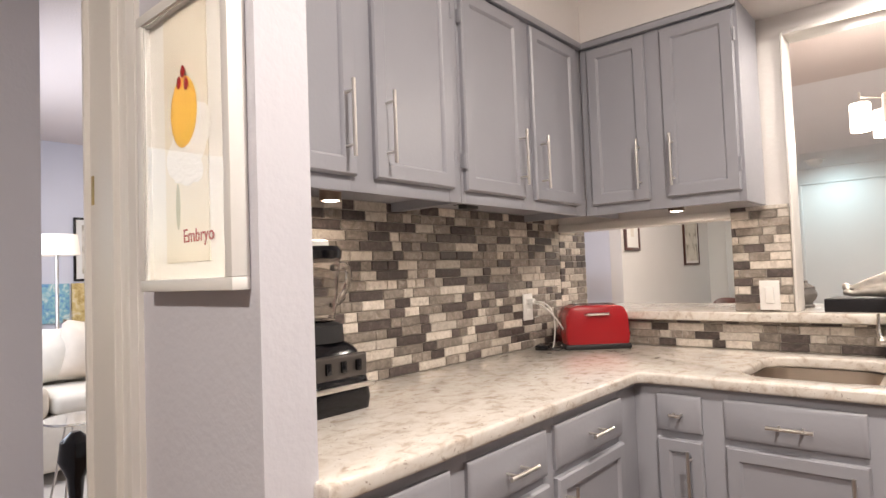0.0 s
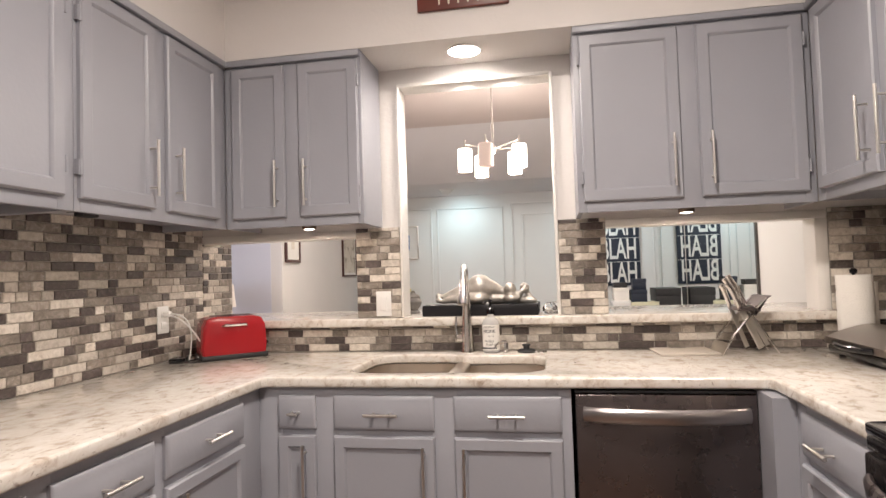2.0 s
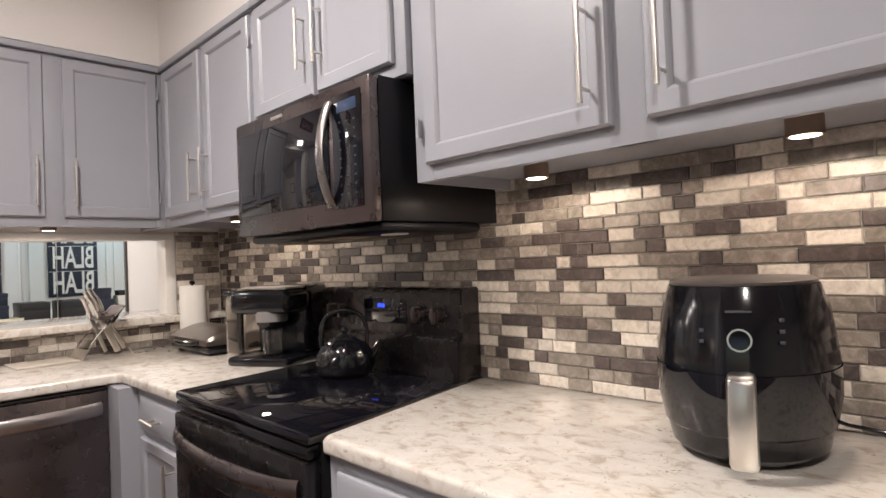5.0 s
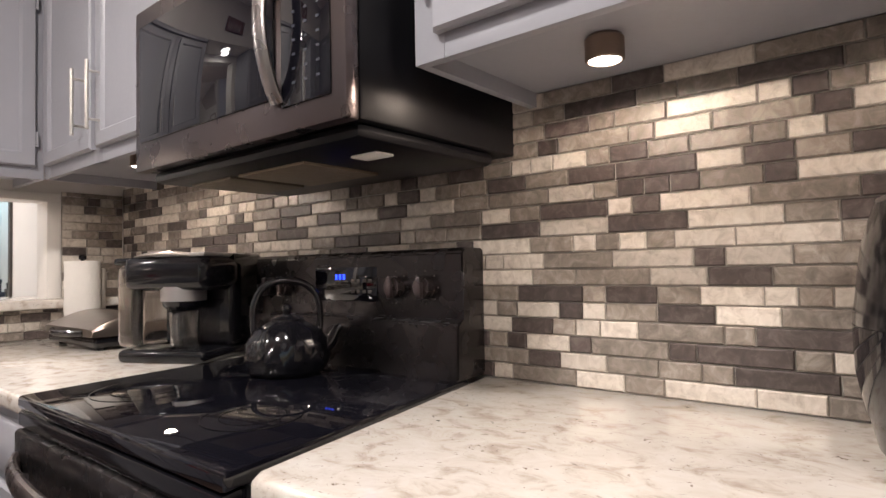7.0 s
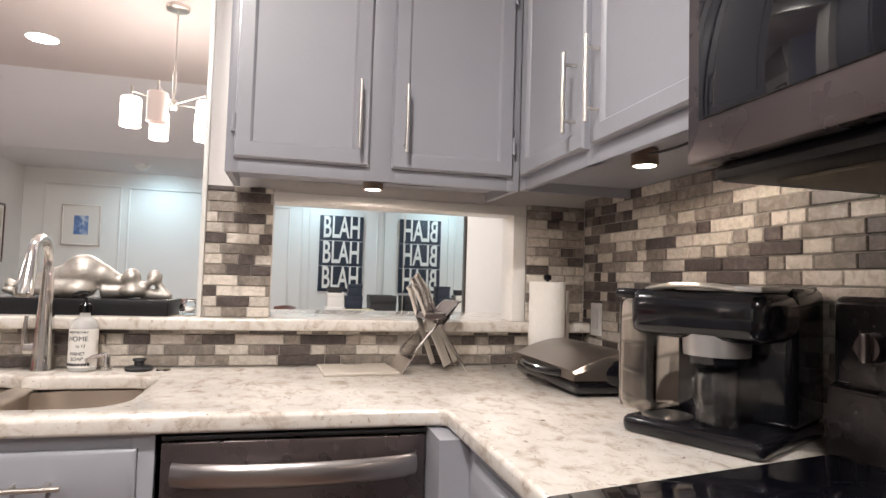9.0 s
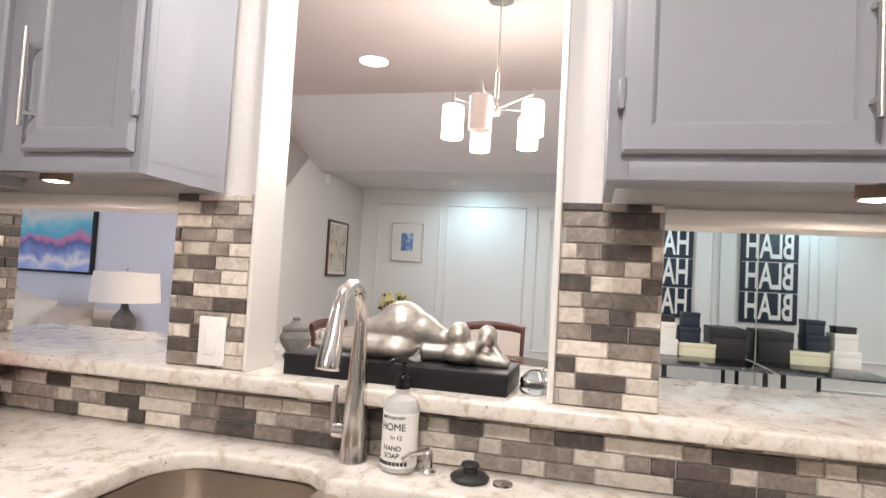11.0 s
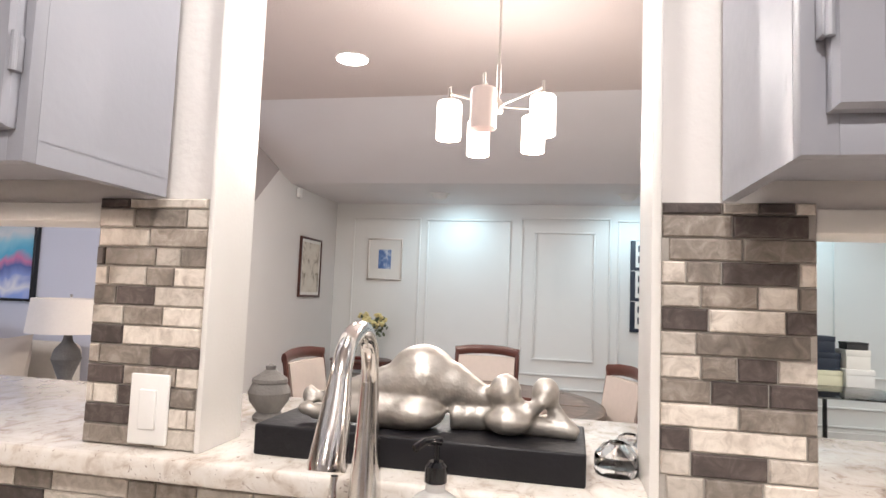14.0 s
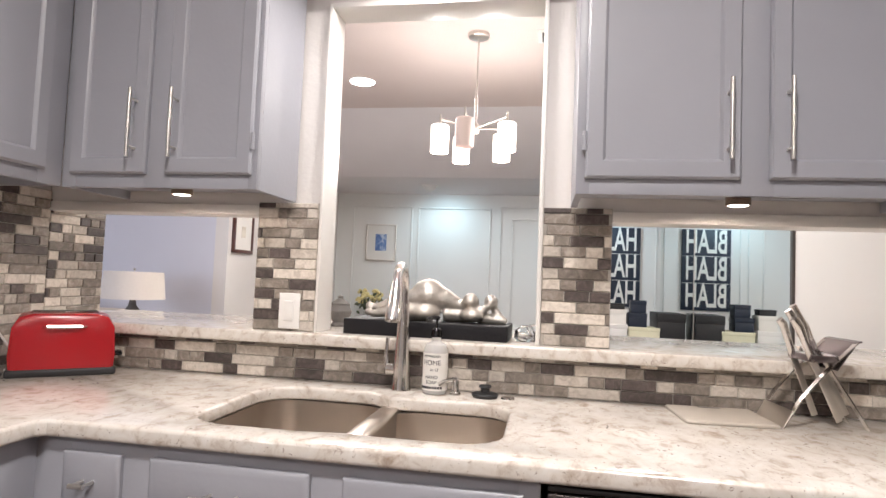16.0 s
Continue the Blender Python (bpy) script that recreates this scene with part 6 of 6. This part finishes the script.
part("spider", cyl(B(), (0, 0, 0.37), (0, 0, 0.612), 0.004), M_STEEL, la)

# abstract painting over the sofa
ab = thing("abstract_painting", pose(-4.02, 5.599, 1.44), "blue, pink and teal abstract painting in a black frame", "painting")
m = bpy.data.materials.new("abstract_paint")
m.use_nodes = True
nt = m.node_tree
gp = nt.nodes.new("ShaderNodeNewGeometry")
nz = nt.nodes.new("ShaderNodeTexNoise")
nz.inputs["Scale"].default_value, nz.inputs["Distortion"].default_value = 3.2, 1.2
sepn = nt.nodes.new("ShaderNodeSeparateXYZ")
nt.links.new(gp.outputs["Position"], nz.inputs["Vector"])
nt.links.new(gp.outputs["Position"], sepn.inputs[0])
ma = nt.nodes.new("ShaderNodeMath")
ma.operation = "MULTIPLY_ADD"
ma.inputs[1].default_value = 0.45
nt.links.new(nz.outputs["Fac"], ma.inputs[0])
mr2 = nt.nodes.new("ShaderNodeMapRange")
mr2.inputs["From Min"].default_value, mr2.inputs["From Max"].default_value = 1.12, 1.85
mr2.inputs["To Min"].default_value, mr2.inputs["To Max"].default_value = -0.12, 0.80
nt.links.new(sepn.outputs["Z"], mr2.inputs["Value"])
nt.links.new(mr2.outputs["Result"], ma.inputs[2])
cr = nt.nodes.new("ShaderNodeValToRGB")
cr.color_ramp.elements[0].position, cr.color_ramp.elements[0].color = 0.05, (0.22, 0.36, 0.70, 1)
cr.color_ramp.elements[1].position, cr.color_ramp.elements[1].color = 0.95, (0.45, 0.52, 0.55, 1)
for pos, c in ((0.18, (0.30, 0.40, 0.75)), (0.28, (0.75, 0.75, 0.80)), (0.36, (0.25, 0.32, 0.62)), (0.46, (0.10, 0.14, 0.36)), (0.52, (0.60, 0.20, 0.36)), (0.58, (0.10, 0.42, 0.60)), (0.70, (0.25, 0.55, 0.66)), (0.80, (0.6, 0.62, 0.62))):
    cr.color_ramp.elements.new(pos).color = (*c, 1)
nt.links.new(ma.outputs[0], cr.inputs["Fac"])
nt.links.new(cr.outputs["Color"], nt.nodes["Principled BSDF"].inputs["Base Color"])
nt.nodes["Principled BSDF"].inputs["Roughness"].default_value = 0.6
M_ABSTRACT = m
part("canvas", box(B(), -0.52, 0.50, -0.03, 0.0, -0.25, 0.40), M_ABSTRACT, ab)
bm = B()
for x0, x1, z0, z1 in ((-0.54, 0.52, -0.27, -0.25), (-0.54, 0.52, 0.40, 0.42), (-0.54, -0.52, -0.25, 0.40), (0.50, 0.52, -0.25, 0.40)):
    box(bm, x0, x1, -0.04, 0.0, z0, z1, 0.002)
part("frame", bm, M_BLK, ab)

# beyond the doorway
sofa(pose(-4.6, 1.9, 0.012, 0, 0, 90), 1.5, "cream sofa with pillows seen through the doorway")
pillow(pose(-4.72, 1.52, 0.78, 12, 0, 85), 0.21, M_SOFA, "cream pillow on the far sofa")
pillow(pose(-4.66, 1.72, 0.80, 14, 8, 95), 0.22, M_LINEN, "patterned grey pillow on the far sofa")
M_TEAL = ramp_mat("teal_art", [(0.35, (0.10, 0.25, 0.50)), (0.5, (0.25, 0.50, 0.55)), (0.65, (0.7, 0.75, 0.7))], 0.7, 14, 3, 0.5, 0)
M_OCHRE = ramp_mat("ochre_art", [(0.35, (0.45, 0.30, 0.10)), (0.5, (0.65, 0.50, 0.22)), (0.65, (0.75, 0.65, 0.45))], 0.7, 14, 3, 0.5, 0)
for yy, mm_, lab in ((1.90, M_TEAL, "small teal abstract canvas on the living-room wall"), (2.16, M_OCHRE, "small ochre abstract canvas on the living-room wall")):
    cv = thing("small_canvas", pose(-6.05, yy, 1.12, 0, 0, 90), lab, "canvas")
    part("canvas", rbox(-0.12, 0.12, -0.03, 0, -0.18, 0.18, 0.004), mm_, cv)
picture(pose(-6.049, 2.22, 1.62, 0, 0, 90), 0.16, 0.30, M_BLK, 0.02, 0.05, M_ARTPEN, "line drawing in a thin black frame")
shf = thing("floor_lamp", pose(-5.0, 1.62, 0.012), "white floor-standing lamp with a drum shade", "floor lamp")
part("shade", lathe(B(), [(0.16, 1.50), (0.14, 1.66), (0.136, 1.66), (0.156, 1.50)], 28), M_SHADE, shf)
part("pole", cyl(B(), (0, 0, 0.02), (0, 0, 1.6), 0.012), M_STEEL, shf)
part("foot", lathe(B(), [(0.0, 0.0), (0.13, 0.0), (0.13, 0.015), (0.0, 0.025)], 24), M_STEEL, shf)
sto = thing("wire_stool", pose(-3.1, 1.16, 0.012), "wire-legged glass-topped accent table", "accent table")
part("top", lathe(B(), [(0.0, 0.60), (0.16, 0.60), (0.16, 0.612), (0.0, 0.612)], 28), M_SMOKE, sto)
for k in range(4):
    a = radians(45 + 90 * k)
    part("leg", cyl(B(), (0.06 * math.cos(a), 0.06 * math.sin(a), 0.60), (0.19 * math.cos(a), 0.19 * math.sin(a), 0.0), 0.006, n=8), M_STEEL, sto)
dk = thing("dark_figurine", pose(-2.75, 1.03, 0.012), "dark metal abstract table ornament", "ornament")
part("body", lathe(B(), [(0.05, 0.0), (0.03, 0.06), (0.02, 0.25), (0.035, 0.42), (0.07, 0.50), (0.06, 0.58), (0.02, 0.62), (0.0, 0.62)], 18), M_BLK, dk)

# ---- wall tiles ----
ROW, GAP = 0.0336, 0.0026
LENS = (0.048, 0.052, 0.075, 0.100, 0.100, 0.150, 0.150)
tile_meshes = {}


def tile_geo(w, h):
    """Front faces -y; corner at the origin."""
    c, t = 0.0022, 0.007
    v = [(0, 0, 0), (w, 0, 0), (w, 0, h), (0, 0, h), (0, -t + c, 0), (w, -t + c, 0), (w, -t + c, h), (0, -t + c, h), (c, -t, c), (w - c, -t, c), (w - c, -t, h - c), (c, -t, h - c)]
    f = [(4, 5, 9, 8), (5, 6, 10, 9), (6, 7, 11, 10), (7, 4, 8, 11), (8, 9, 10, 11), (0, 1, 5, 4), (1, 2, 6, 5), (2, 3, 7, 6), (3, 0, 4, 7)]
    return v, f


def tile_mesh(w, h, tone):
    key = (round(w, 3), round(h, 3), tone)
    if key not in tile_meshes:
        v, f = tile_geo(max(w, 0.008), max(h, 0.008))
        me = bpy.data.meshes.new("tile")
        me.from_pydata(v, [], f)
        me.materials.append(M_TILES[tone])
        tile_meshes[key] = me
    return tile_meshes[key]


def tile_run(owner, m, length, z0, z1, seed, as_parts):
    """Lays staggered rows on a wall; local x along the run, -y out of the wall. as_parts(x) says whether a tile stands alone."""
    rr = random.Random(seed)
    bk_ = part("grout_bed", box(B(), 0, length, -0.006, 0.0, z0, z1), M_GROUT, owner, smooth=False)
    bk_.matrix_basis = m
    rest = [([], []) for _ in range(3)]
    z, prev = z0 + GAP / 2, -1
    while z < z1 - 0.008:
        h = min(ROW - GAP, z1 - z - 0.001)
        x = -rr.uniform(0, 0.09)
        while x < length - 0.004:
            w = rr.choice(LENS)
            a, b = max(x, 0.001), min(x + w - GAP, length - 0.001)
            tone = rr.choices((0, 1, 2), (0.37, 0.40, 0.23))[0]
            if tone == prev and rr.random() < 0.55:
                tone = (tone + 1) % 3
            prev = tone
            if b - a > 0.008:
                dy, yaw = -0.0036 - rr.uniform(0, 0.0012), rr.uniform(-0.4, 0.4)
                if as_parts((a + b) / 2):
                    o = new("tile", tile_mesh(b - a, h, tone))
                    o.parent = owner
                    o.matrix_basis = m @ pose(a, dy, z, 0, 0, yaw * 0.3)
                else:
                    v, f = tile_geo(b - a, h)
                    base = len(rest[tone][0])
                    rest[tone][0].extend([tuple(m @ Vector((p[0] + a, p[1] + dy, p[2] + z))) for p in v])
                    rest[tone][1].extend([tuple(i + base for i in q) for q in f])
            x += w
        z += ROW
    for tone, (v, f) in enumerate(rest):
        if v:
            me = bpy.data.meshes.new("tiles")
            me.from_pydata(v, [], f)
            me.materials.append(M_TILES_JOINED[tone])
            o = new("tiles", me)
            o.parent = owner
            tagged(o, "further stone mosaic tiles", "", "", "stuff")


def owner(name):
    return bpy.data.objects[name]


ALWAYS = lambda x: True
tile_run(owner("wall_right"), pose(XR, YB - 0.001, 0, 0, 0, -90), YB + 1.6, CT + 0.001, UB + 0.03, 11, lambda x: 2.04 < x < 3.16)
tile_run(owner("wall_left"), pose(XL, 0.737, 0, 0, 0, 90), YB - 0.74, CT + 0.001, UB + 0.03, 12, lambda x: x > 0.62)
tile_run(owner("wall_left_end"), pose(XL, YB - 0.002, 0, 0, 0, 90), 0.271, LEDGE + 0.001, UB, 17, ALWAYS)
tile_run(owner("wall_sink"), pose(XL + 0.016, YB, 0), XR - XL - 0.032, CT + 0.001, 1.029, 13, ALWAYS)
tile_run(owner("wall_pier_1"), pose(PL, YB, 0), OPX0 - 0.006 - PL, LEDGE + 0.001, UB, 14, ALWAYS)
tile_run(owner("wall_pier_2"), pose(OPX1 + 0.003, YB, 0), PR - OPX1 - 0.003, LEDGE + 0.001, UB, 15, ALWAYS)
tile_run(owner("wall_pier_3"), pose(WRX + 0.006, YB, 0), XR - WRX - 0.022, LEDGE + 0.001, UB, 16, ALWAYS)
